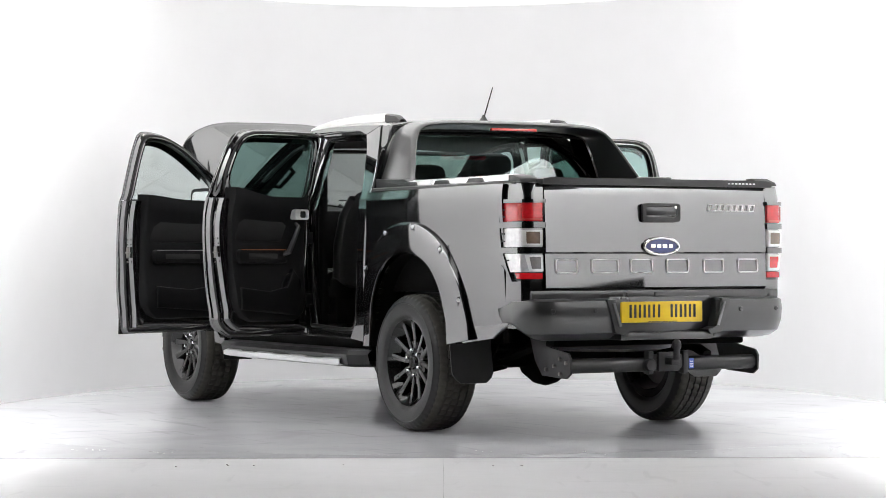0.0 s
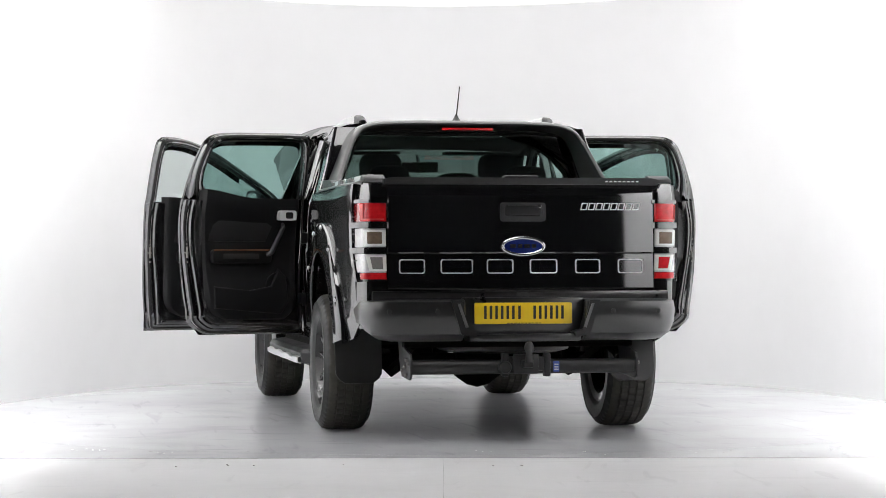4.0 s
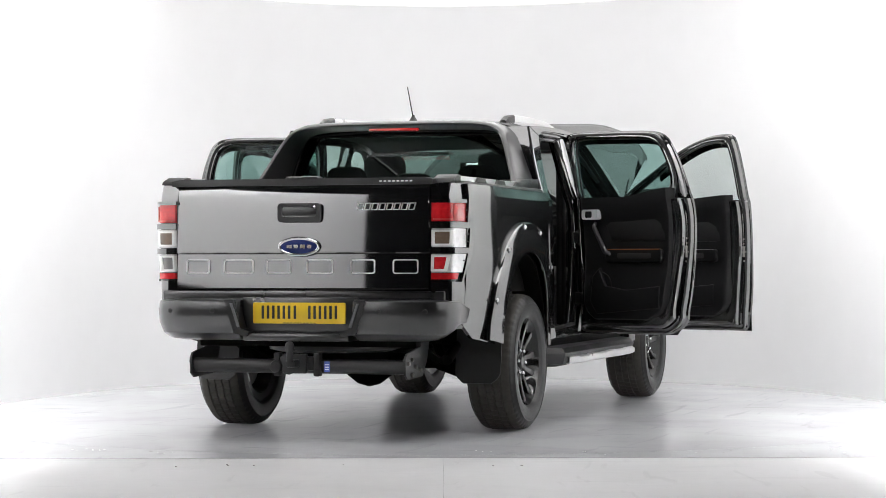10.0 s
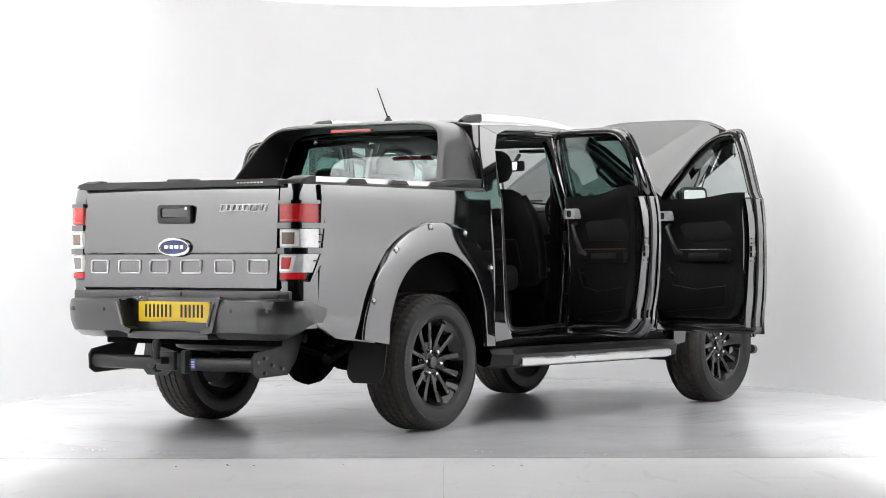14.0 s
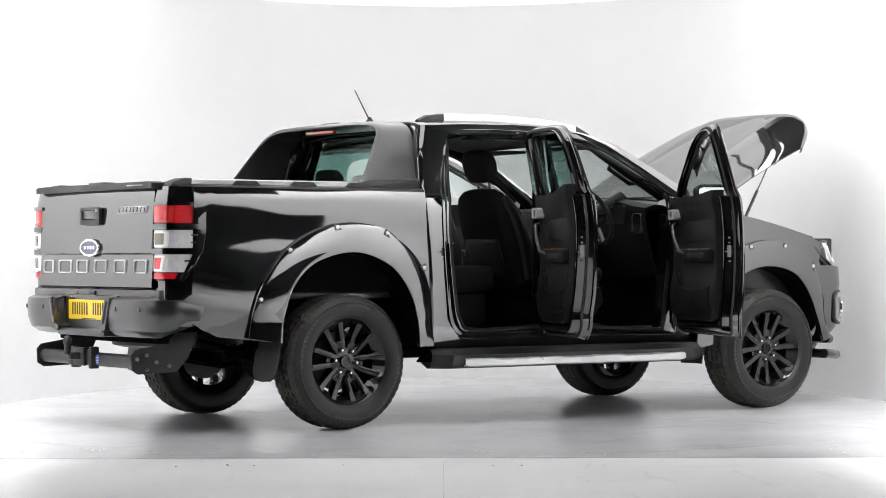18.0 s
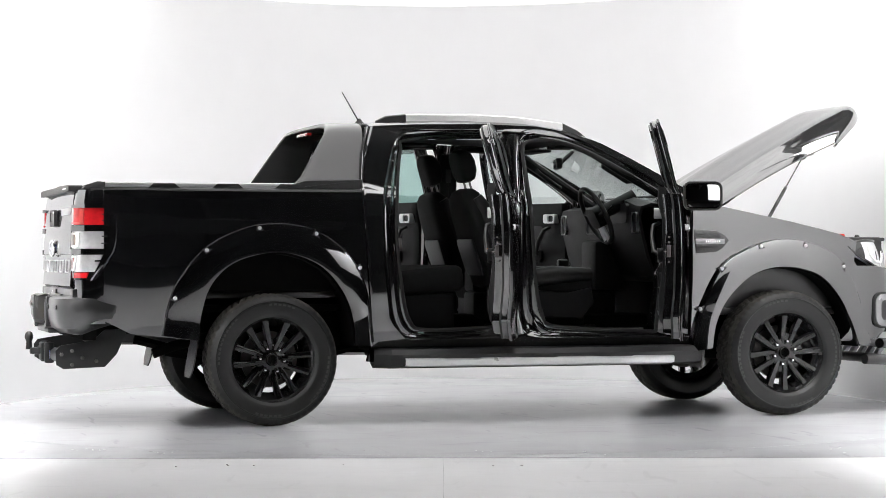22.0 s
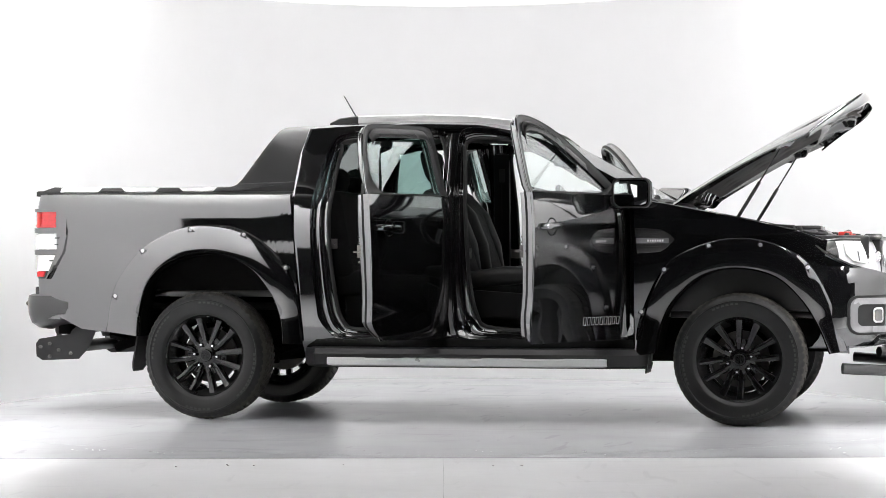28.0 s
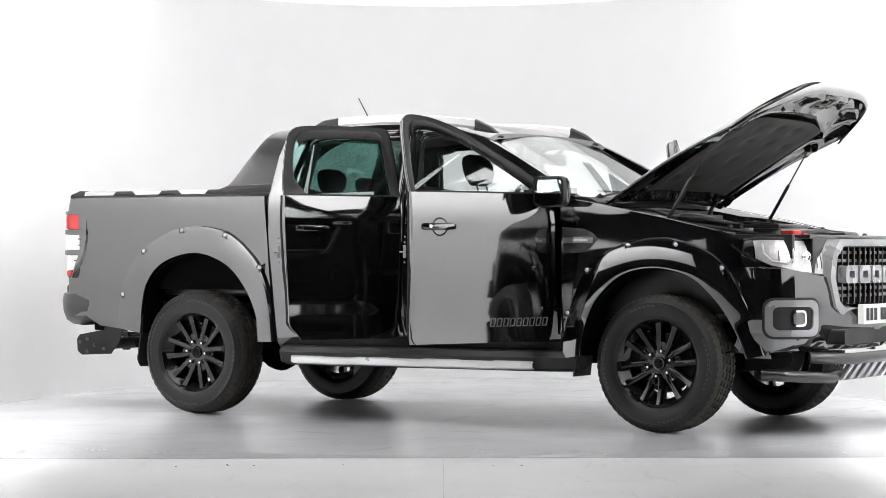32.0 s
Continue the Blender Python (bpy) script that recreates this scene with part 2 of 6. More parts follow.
def grid_solid(P, thick):
    """A solid sheet from a grid of places P[i][j]; thick: metres along the back, or a vector."""
    n, m = len(P), len(P[0])
    V = [[Vector(p) for p in row] for row in P]
    bm = bmesh.new()
    back = []
    for i in range(n):
        row = []
        for j in range(m):
            if isinstance(thick, (tuple, Vector)):
                row.append(V[i][j] + Vector(thick))
            else:
                du = V[min(i + 1, n - 1)][j] - V[max(i - 1, 0)][j]
                dv = V[i][min(j + 1, m - 1)] - V[i][max(j - 1, 0)]
                row.append(V[i][j] - du.cross(dv).normalized() * thick)
        back.append(row)
    F = [[bm.verts.new(p) for p in row] for row in V]
    B = [[bm.verts.new(p) for p in row] for row in back]
    for i in range(n - 1):
        for j in range(m - 1):
            bm.faces.new((F[i][j], F[i + 1][j], F[i + 1][j + 1], F[i][j + 1]))
            bm.faces.new((B[i][j], B[i][j + 1], B[i + 1][j + 1], B[i + 1][j]))
    for i in range(n - 1):
        bm.faces.new((F[i][0], B[i][0], B[i + 1][0], F[i + 1][0]))
        bm.faces.new((F[i][m - 1], F[i + 1][m - 1], B[i + 1][m - 1], B[i][m - 1]))
    for j in range(m - 1):
        bm.faces.new((F[0][j], F[0][j + 1], B[0][j + 1], B[0][j]))
        bm.faces.new((F[n - 1][j], B[n - 1][j], B[n - 1][j + 1], F[n - 1][j + 1]))
    bmesh.ops.recalc_face_normals(bm, faces=bm.faces)
    return bm


def lerp_tab(tab, v):
    """Smooth-ish table lookup."""
    return float(np.interp(v, [t[0] for t in tab], [t[1] for t in tab]))


def curve(points, n):
    """n + 1 places along a Catmull-Rom curve through points, evenly by length."""
    P = [np.array(p, float) for p in points]
    P = [2 * P[0] - P[1]] + P + [2 * P[-1] - P[-2]]
    out = []
    for i in range(1, len(P) - 2):
        for k in range(16):
            t = k / 16
            a, b, c, d = P[i - 1], P[i], P[i + 1], P[i + 2]
            out.append(0.5 * (2 * b + (c - a) * t + (2 * a - 5 * b + 4 * c - d) * t * t + (3 * b - a - 3 * c + d) * t ** 3))
    out.append(P[-2])
    return even(out, n)


def even(points, n):
    P = np.array(points, float)
    L = np.concatenate([[0], np.cumsum(np.linalg.norm(np.diff(P, axis=0), axis=1))])
    q = np.linspace(0, L[-1], n + 1)
    return np.stack([np.interp(q, L, P[:, k]) for k in range(P.shape[1])], 1)


def strip(A, B, s, surf, m=4, thick=0.03):
    """A sheet on the body side between two (x, z) lines of equal count."""
    P = []
    for a, b in zip(A, B):
        row = []
        for j in range(m + 1):
            x, z = a + (b - a) * j / m
            row.append((x, s * surf(x, z), z))
        P.append(row)
    return grid_solid(P, (0, -s * thick, 0))


def polyray(c, a, poly):
    """Where the ray from c at angle a leaves the closed (x, z) outline."""
    d = np.array((math.cos(a), math.sin(a)))
    best = None
    for i in range(len(poly)):
        p, q = np.array(poly[i], float), np.array(poly[(i + 1) % len(poly)], float)
        e = q - p
        den = d[0] * e[1] - d[1] * e[0]
        if abs(den) < 1e-9:
            continue
        w = p - c
        k = (w[0] * e[1] - w[1] * e[0]) / den
        u = (w[0] * d[1] - w[1] * d[0]) / den
        if k > 0 and -1e-6 <= u <= 1 + 1e-6 and (best is None or k < best):
            best = k
    return np.array(c) + d * best


def frame_band(outer, inner, d0, d1, to3):
    """A flat band between two outlines of equal count, with depth."""
    n = len(outer)
    bm = bmesh.new()
    V = [[bm.verts.new(to3(*ring[i], d)) for i in range(n)] for ring, d in ((outer, d0), (outer, d1), (inner, d1), (inner, d0))]
    for k in range(4):
        A, B = V[k], V[(k + 1) % 4]
        for i in range(n):
            bm.faces.new((A[i], A[(i + 1) % n], B[(i + 1) % n], B[i]))
    bmesh.ops.recalc_face_normals(bm, faces=bm.faces)
    return bm




# ---- the studio ----
def wall_half():
    """Plan of the curved wall's right half, from the middle of the back to the front end."""
    return curve([(0, 4.36), (0.75, 4.22), (1.38, 3.92), (2.1, 3.32), (2.5, 2.8), (2.8, 2.05), (3.04, 1.2), (3.3, 0.0), (3.42, -1.2), (3.46, -2.4), (3.45, -3.35)], 56)


WALL_TOP = 3.02


def build_studio():
    half = wall_half()
    plan = [(-x, y) for x, y in half[::-1]] + [tuple(p) for p in half[1:]]
    P = [[(x, y, z) for z in (-0.4, 0.0, 1.0, 2.0, WALL_TOP)] for x, y in plan]
    bm = grid_solid(P, -0.12)
    tagged(part("wall_cyclorama", bm, WALLPAINT, None), "smooth white curved studio wall", "wall", kind="structure")
    for s in (1, -1):
        P = [[(s * x, y, z) for z in (1.12, 2.0, WALL_TOP)] for x, y in curve([(3.45, -3.352), (3.42, -4.0), (3.34, -5.0), (3.22, -6.2)], 14)]
        tagged(part("wall_wing", grid_solid(P, -0.12 * s), WALLPAINT, None), "white upper wall beside the open entrance", "wall", kind="structure")
    # platform with a round hole for the turntable
    R, front = 3.17, -3.33
    ring, outer = [], []
    n = 160
    outline = [(-x, y) for x, y in half[::-1]] + [tuple(p) for p in half[1:]]
    outline = [p for p in outline if p[1] > front]
    outline = [(outline[0][0], front)] + outline + [(outline[-1][0], front)]
    bm = bmesh.new()
    rows = []
    for i in range(n):
        a = 2 * math.pi * i / n
        o = polyray((0.0, 0.0), a, outline)
        rows.append([(R * math.cos(a), R * math.sin(a), 0.0), (o[0], o[1], 0.0)])
    vs = [[bm.verts.new(p) for p in r] for r in rows]
    for i in range(n):
        j = (i + 1) % n
        bm.faces.new((vs[i][0], vs[i][1], vs[j][1], vs[j][0]))
    skirt = [bm.verts.new((p[0][0], p[0][1], -0.05)) for p in rows]
    for i in range(n):
        j = (i + 1) % n
        bm.faces.new((vs[i][0], vs[j][0], skirt[j], skirt[i]))
    tagged(part("floor_platform", bm, FLOORPAINT, None), "scuffed light grey painted platform floor", "floor", kind="structure")
    P = [[(x, y, -0.0012) for y in (-7.2, -6.0, front + 0.004)] for x in (-4.0, -2.0, -0.0003)]
    tagged(part("floor_front", joined(grid_solid(P, (0, 0, -0.05)), grid_solid([[(-x, y, z) for x, y, z in row] for row in P], (0, 0, -0.05))), RISER, None, smooth=0), "pale painted boards before the platform", "floor", kind="structure")
    tagged(part("floor_under", box(-4.2, 4.2, -7.3, 4.6, -0.2, -0.06, 0), DARKROOM, None, smooth=0), "dark bed under the floor", "floor", kind="structure")
    bm = bmesh.new()
    bmesh.ops.create_circle(bm, cap_ends=True, radius=R - 0.0004, segments=n)
    tt = new("turntable")
    tagged(tt, "round grey turntable set flush into the platform", "turntable")
    part("deck", bm, FLOORPAINT, tt)
    ring = [(math.cos(a), math.sin(a)) for a in np.linspace(0, 2 * math.pi, n + 1)[:-1]]
    part("edge_trim", frame_band([((R - 0.002) * x, (R - 0.002) * y) for x, y in ring], [((R - 0.005) * x, (R - 0.005) * y) for x, y in ring], -0.002, 0.0004, lambda a, b, d: (a, b, d)), FLOORPAINT, tt, "thin painted edge of the deck")
    # flakes of white paint and dark specks trodden into the floor
    rng = random.Random(7)
    for name, m, label, spots in (("paint_flakes", CHIP, "small white paint flakes on the floor", [(-1.80, -2.81, 0.10, 9), (-1.45, -2.95, 0.12, 6), (1.9, -2.9, 0.3, 5), (0.2, -3.05, 0.8, 7)]),
                                  ("dark_specks", SCUFF, "dark scuff specks on the floor", [(0.0, -3.7, 1.6, 7), (-1.2, -3.0, 0.6, 4), (1.3, -3.05, 0.7, 6)])):
        bits = []
        for cx, cy, sp, count in spots:
            for _ in range(count):
                a, r = rng.uniform(0, 6.28), rng.uniform(0.002, 0.006)
                x, y = cx + rng.gauss(0, sp * 0.5), cy + rng.gauss(0, min(sp, 0.25) * 0.4)
                bits.append(prism([(x + r * math.cos(a + k * 1.2566) * rng.uniform(0.6, 1.8), y + r * math.sin(a + k * 1.2566)) for k in range(5)], -0.001, 0.0016, lambda a, b, d: (a, b, d)))
        tagged(part(name, joined(*bits), m, None, smooth=0), label, "floor specks", kind="stuff")
    # dark room in front of the set and above it
    bm = joined(box(-7.2, 7.2, -20, -7.2, -0.1, -0.02, 0), box(-7.3, -7.2, -20, 5.2, -0.5, 5, 0), box(7.2, 7.3, -20, 5.2, -0.5, 5, 0),
                box(-7.2, 7.2, -20.1, -20, -0.5, 5, 0), box(-7.2, 7.2, 5.2, 5.3, -0.5, 5, 0))
    tagged(part("wall_dark_room", bm, DARKROOM, None, smooth=0), "dark walls and floor of the hall before the set", "wall", kind="structure")
    tagged(part("ceiling", box(-7.2, 7.2, -20, 5.2, 5.0, 5.1, 0), DARKROOM, None, smooth=0), "dark hall ceiling", "ceiling", kind="structure")
    lamp = new("ceiling_light")
    tagged(lamp, "large glowing white softbox hung above the set", "ceiling light")
    lamp.location = (0, 0.5, WALL_TOP + 0.012)
    front = []
    for i in range(61):
        a = math.pi * i / 60
        front.append((-1.95 * math.copysign(abs(math.cos(a)) ** 0.75, math.cos(a)), 0.7 - 3.75 * math.sin(a) ** 0.8))
    part("diffuser", prism(front, 0.0, 0.02, lambda a, b, d: (a, b, d)), DIFFUSER, lamp, smooth=0)
    part("middle_diffuser", box(-1.95, 1.95, 0.72, 2.4, 0, 0.02, 0), DIFFUSER_MID, lamp, smooth=0)
    part("rear_diffuser", box(-3.5, 3.5, 2.42, 4.0, 0, 0.02, 0), DIFFUSER_REAR, lamp, "dimmer rear panel of the softbox", smooth=0)
    part("frame", joined(box(-2.02, 2.02, -3.2, 2.40, 0.025, 0.2, 0.01), box(-3.6, 3.6, 2.41, 4.05, 0.025, 0.2, 0.01)), SATIN, lamp, smooth=0)
    # added fill lights, unseen: skirted troughs brightening both side walls, out over the front half
    for s in (1, -1):
        for x, y, turn, hl, sk, glow in ((2.42, -1.40, 0, 0.90, 0.70, WALL_FILL), (2.40, -2.75, 0, 0.42, 0.93, WALL_FILL), (2.40, -4.60, 0, 1.38, 1.25, WALL_FILL), (2.14, 1.05, 12, 1.35, 0.42, WALL_FILL_REAR)):
            fill = new("wall_fill_light")
            tagged(fill, "added unseen light trough brightening the curved wall", "studio light", group="wall washers")
            fill.matrix_world = Matrix.Translation((s * x, y, WALL_TOP + 0.30)) @ pose(0, 0, 0, 0, 0, s * turn + (0 if s > 0 else 180))
            part("glow_panel", moved(box(-0.32, 0.32, -hl, hl, -0.01, 0.01, 0), pose(0, 0, 0, 0, -62, 0)), glow, fill, smooth=0)
            # added lip and skirt keep this light off the upper wall and floor
            part("lip", box(0.19, 0.205, -hl - 0.05, hl + 0.05, -0.375, -0.20, 0.003), SATIN, fill, smooth=0)
            part("skirt", joined(box(-0.20, -0.18, -hl - 0.05, hl + 0.05, -sk, 0.36, 0.004), moved(box(-0.36, 0.36, -hl - 0.05, hl + 0.05, 0.02, 0.05, 0.004), pose(0, 0, 0, 0, -62, 0))), SATIN, fill, smooth=0)
    # added fill light, out of view: brightens the front floor and walls
    hall = new("front_fill_light")
    tagged(hall, "added unseen fill light panel under the hall ceiling", "ceiling light")
    hall.location = (0, -4.3, 4.9)
    part("panel", box(-3.0, 3.0, -0.7, 0.7, 0, 0.02, 0), FRONT_FILL, hall, smooth=0)
    part("housing", box(-3.1, 3.1, -0.8, 0.8, 0.025, 0.098, 0.01), SATIN, hall, smooth=0)
    return tt


TURNTABLE = build_studio()


# ---- the truck: body surfaces ----
LOWER = [(0.30, 0.858), (0.38, 0.869), (0.45, 0.877), (0.52, 0.884), (0.60, 0.8905), (0.70, 0.8975), (0.80, 0.9025), (0.90, 0.9055), (1.00, 0.907), (1.08, 0.9065)]
BED_WIDTHS = LOWER + [(1.15, 0.904), (1.22, 0.8985), (1.30, 0.887), (1.36, 0.870), (1.45, 0.845)]
WIDTHS = LOWER + [(1.15, 0.9045), (1.22, 0.901), (1.30, 0.8935), (1.345, 0.884), (1.362, 0.870), (1.45, 0.845), (1.60, 0.806), (1.70, 0.778), (1.75, 0.764), (1.775, 0.758), (1.80, 0.751)]


def S(x, z, widths=WIDTHS):
    """Half-width of the body side at length x and height z."""
    w = lerp_tab(widths, z)
    if x < -0.45:
        w -= 0.045 * ((-0.45 - x) / 0.67) ** 2
    if x > 3.35:
        w -= 0.09 * ((x - 3.35) / 0.6) ** 2
    return w


def ramp(k):
    k = max(0.0, min(1.0, k))
    return k * k * (3 - 2 * k)


def SB(x, z):
    """The same for the load bed and front wings, which swell towards the wheel arches."""
    r = min(math.hypot(x, z - 0.42), math.hypot(x - 3.22, z - 0.42))
    k = max(0.0, min(1.0, (1.06 - r) / 0.42))
    return S(x, z, BED_WIDTHS) - 0.008 + 0.008 * k * k * (3 - 2 * k) + 0.032 * ramp((z - 1.06) / 0.30) + 0.010 * ramp((z - 1.26) / 0.10) - 0.018 * (max(0.0, 1.0 - z) / 0.5) ** 1.5


ARCH_R = [(-0.43, 0.50), (-0.415, 0.66), (-0.355, 0.83), (-0.21, 0.955), (0.04, 1.005), (0.27, 0.93), (0.41, 0.78), (0.475, 0.62), (0.49, 0.46)]
FLARE_R = [(-0.64, 0.53), (-0.61, 0.70), (-0.545, 0.86), (-0.37, 1.055), (-0.08, 1.17), (0.235, 1.145), (0.46, 0.985), (0.565, 0.78), (0.605, 0.46)]
ARCH_F = [(2.735, 0.42), (2.76, 0.57), (2.84, 0.73), (3.0, 0.87), (3.2, 0.915), (3.42, 0.87), (3.57, 0.74), (3.67, 0.58), (3.735, 0.42)]
FLARE_F = [(2.61, 0.40), (2.64, 0.62), (2.77, 0.90), (2.93, 1.02), (3.16, 1.085), (3.38, 1.065), (3.60, 0.955), (3.74, 0.72), (3.83, 0.44)]


def arched_panel(s, inner, outline, centre, m=6, thick=0.02, n=72):
    """Side panel with a wheel arch cut out of it."""
    I = curve(inner, 120)
    ang = np.unwrap([math.atan2(p[1] - centre[1], p[0] - centre[0]) for p in I])
    order = np.argsort(ang)
    ang, I = ang[order], I[order]
    a0, a1 = ang[0], ang[-1]
    want = list(np.linspace(a0, a1, n))
    for p in outline:
        c = math.atan2(p[1] - centre[1], p[0] - centre[0])
        for k in (c, c + 2 * math.pi, c - 2 * math.pi):
            if a0 < k < a1:
                want[int(np.argmin(np.abs(np.array(want) - k)))] = k
    want.sort()
    A = [np.array((np.interp(a, ang, I[:, 0]), np.interp(a, ang, I[:, 1]))) for a in want]
    B = [polyray(centre, a, outline) for a in want]
    return strip(A, B, s, SB, m, thick)


def flare(s, inner, outer, n=56):
    """Bolt-on arch extension: a bulged band along the arch."""
    A, B = curve(inner, n), curve(outer, n)
    prof = [(0.0, 0.031), (0.004, 0.0355), (0.012, 0.0375), (0.06, 0.0382), (0.2, 0.0380), (0.35, 0.0370), (0.5, 0.0352), (0.62, 0.0330), (0.74, 0.0302), (0.85, 0.0272), (0.93, 0.0245), (0.975, 0.0215), (0.99, 0.0170), (0.997, 0.009), (1.0, -0.002)]
    P = []
    for a, b in zip(A, B):
        row = []
        for k, d in prof:
            p = a + (b - a) * k
            row.append((p[0], s * (SB(p[0], max(p[1], 0.62)) + d), p[1]))
        P.append(row)
    return grid_solid(P, (0, -s * 0.008, 0))


def arch_tub(s, inner):
    """Inner wall of the wheel housing."""
    return prism([tuple(p) for p in curve(inner, 30)], 0.50, 0.52, side3(s))


def arch_liner(s, inner, n=40):
    A = curve(inner, n)
    P = [[(a[0], s * (S(a[0], 0.8) - 0.004 - 0.34 * k), a[1] - 0.0) for k in (0, 0.5, 1.0)] for a in A]
    return grid_solid(P, 0.008)


TRUCK = new("pickup_truck")
tagged(TRUCK, "glossy black double-cab pickup truck with open doors and raised bonnet", "pickup truck")


def build_bed():
    outline = [(-0.97, 0.62), (-0.97, 1.365), (0.535, 1.355), (0.597, 0.45), (-0.63, 0.45)]
    for s in (1, -1):
        side = part("bed_side", arched_panel(s, ARCH_R, outline, (0.03, 0.45), 12), PAINT, TRUCK)
        part("bed_corner", corner_sheet(s, 0.60, 1.366), PAINT, side)
        # rolled top edge and inner wall
        P = []
        for x in np.linspace(-1.04, 0.54, 24):
            P.append([(x, s * (S(x, 1.36) - k), 1.36 + d) for k, d in ((-0.002, 0.0), (0.004, 0.012), (0.02, 0.019), (0.05, 0.02), (0.075, 0.012), (0.08, -0.1))])
        part("bed_rail", grid_solid(P, 0.004), PLASTIC, side, "black plastic capping along the bed side")
        part("arch_flare", flare(s, ARCH_R, FLARE_R), PAINT, side, "bolted glossy black arch extension")
        part("arch_liner", arch_liner(s, ARCH_R), CHASSIS, side)
        part("arch_tub", arch_tub(s, ARCH_R), CHASSIS, side)
    # bed floor and bulkheads
    part("bed_floor", box(-1.08, 0.56, -0.72, 0.72, 0.74, 0.78), SATIN, TRUCK)
    part("bed_bulkhead", box(0.53, 0.57, -0.80, 0.80, 0.60, 1.36), SATIN, TRUCK)
    for s in (1, -1):
        part("wheel_box", box(-0.45, 0.5, s * 0.50, s * 0.80, 0.78, 1.02), CHASSIS, TRUCK)
    # roller cover of narrow slats, with its housing behind the cab
    cover = part("bed_cover", joined(box(-1.10, 0.50, -0.74, 0.74, 1.345, 1.365, 0.004)), PLASTIC, TRUCK, "black roller shutter over the load bed")
    slat = finish(box(-0.025, 0.025, -0.72, 0.72, 0, 0.011, 0.004, 1), "slat", SATIN)
    for i in range(26):
        ob = new("slat", slat)
        ob.parent = cover
        ob.location = (-1.03 + i * 0.0545, 0, 1.364)
    part("end_bar", prism([(-0.74, 1.36), (0.74, 1.36), (0.74, 1.388), (0.70, 1.396), (-0.70, 1.396), (-0.74, 1.388)], -1.155, -1.07, rear3, 0.006), PLASTIC, cover)
    part("lock_knob", box(-1.13, -1.05, -0.09, 0.09, 1.394, 1.408, 0.006), SATIN, cover)
    for i in range(8):
        part("maker_bar", box(-1.1565, -1.155, -0.63 + i * 0.024, -0.63 + i * 0.024 + 0.014, 1.374, 1.381, 0), LETTERING, cover)
    for s in (1, -1):
        rail = part("side_rail", grid_solid([[(x, s * y, z) for y, z in ((0.835, 1.382), (0.83, 1.405), (0.79, 1.412), (0.735, 1.408), (0.73, 1.37))] for x in np.linspace(-0.96, 0.20, 12)], 0.006),
                    ALU, TRUCK, "bright aluminium rail along the load bed")
        for x in (-0.62, -0.25, 0.12):
            part("clip", prism([(x - 0.09, 1.380), (x + 0.09, 1.380), (x + 0.06, 1.405), (x - 0.06, 1.405)], 0.836, 0.850, side3(s), 0.003), PLASTIC, rail)
        part("rail_end", prism([(-1.085, 1.372), (-0.955, 1.372), (-0.955, 1.412), (-1.0, 1.414), (-1.07, 1.392)], 0.72, 0.835, side3(s), 0.008), PLASTIC, rail)


def rounded(w, h, r, n=5):
    """Outline of a rounded rectangle round the origin."""
    out = []
    for cx, cy, a0 in ((w / 2 - r, h / 2 - r, 0), (-w / 2 + r, h / 2 - r, 90), (-w / 2 + r, -h / 2 + r, 180), (w / 2 - r, -h / 2 + r, 270)):
        for k in range(n + 1):
            a = radians(a0 + 90 * k / n)
            out.append((cx + r * math.cos(a), cy + r * math.sin(a)))
    return out


def at(poly, a, b):
    return [(p + a, q + b) for p, q in poly]


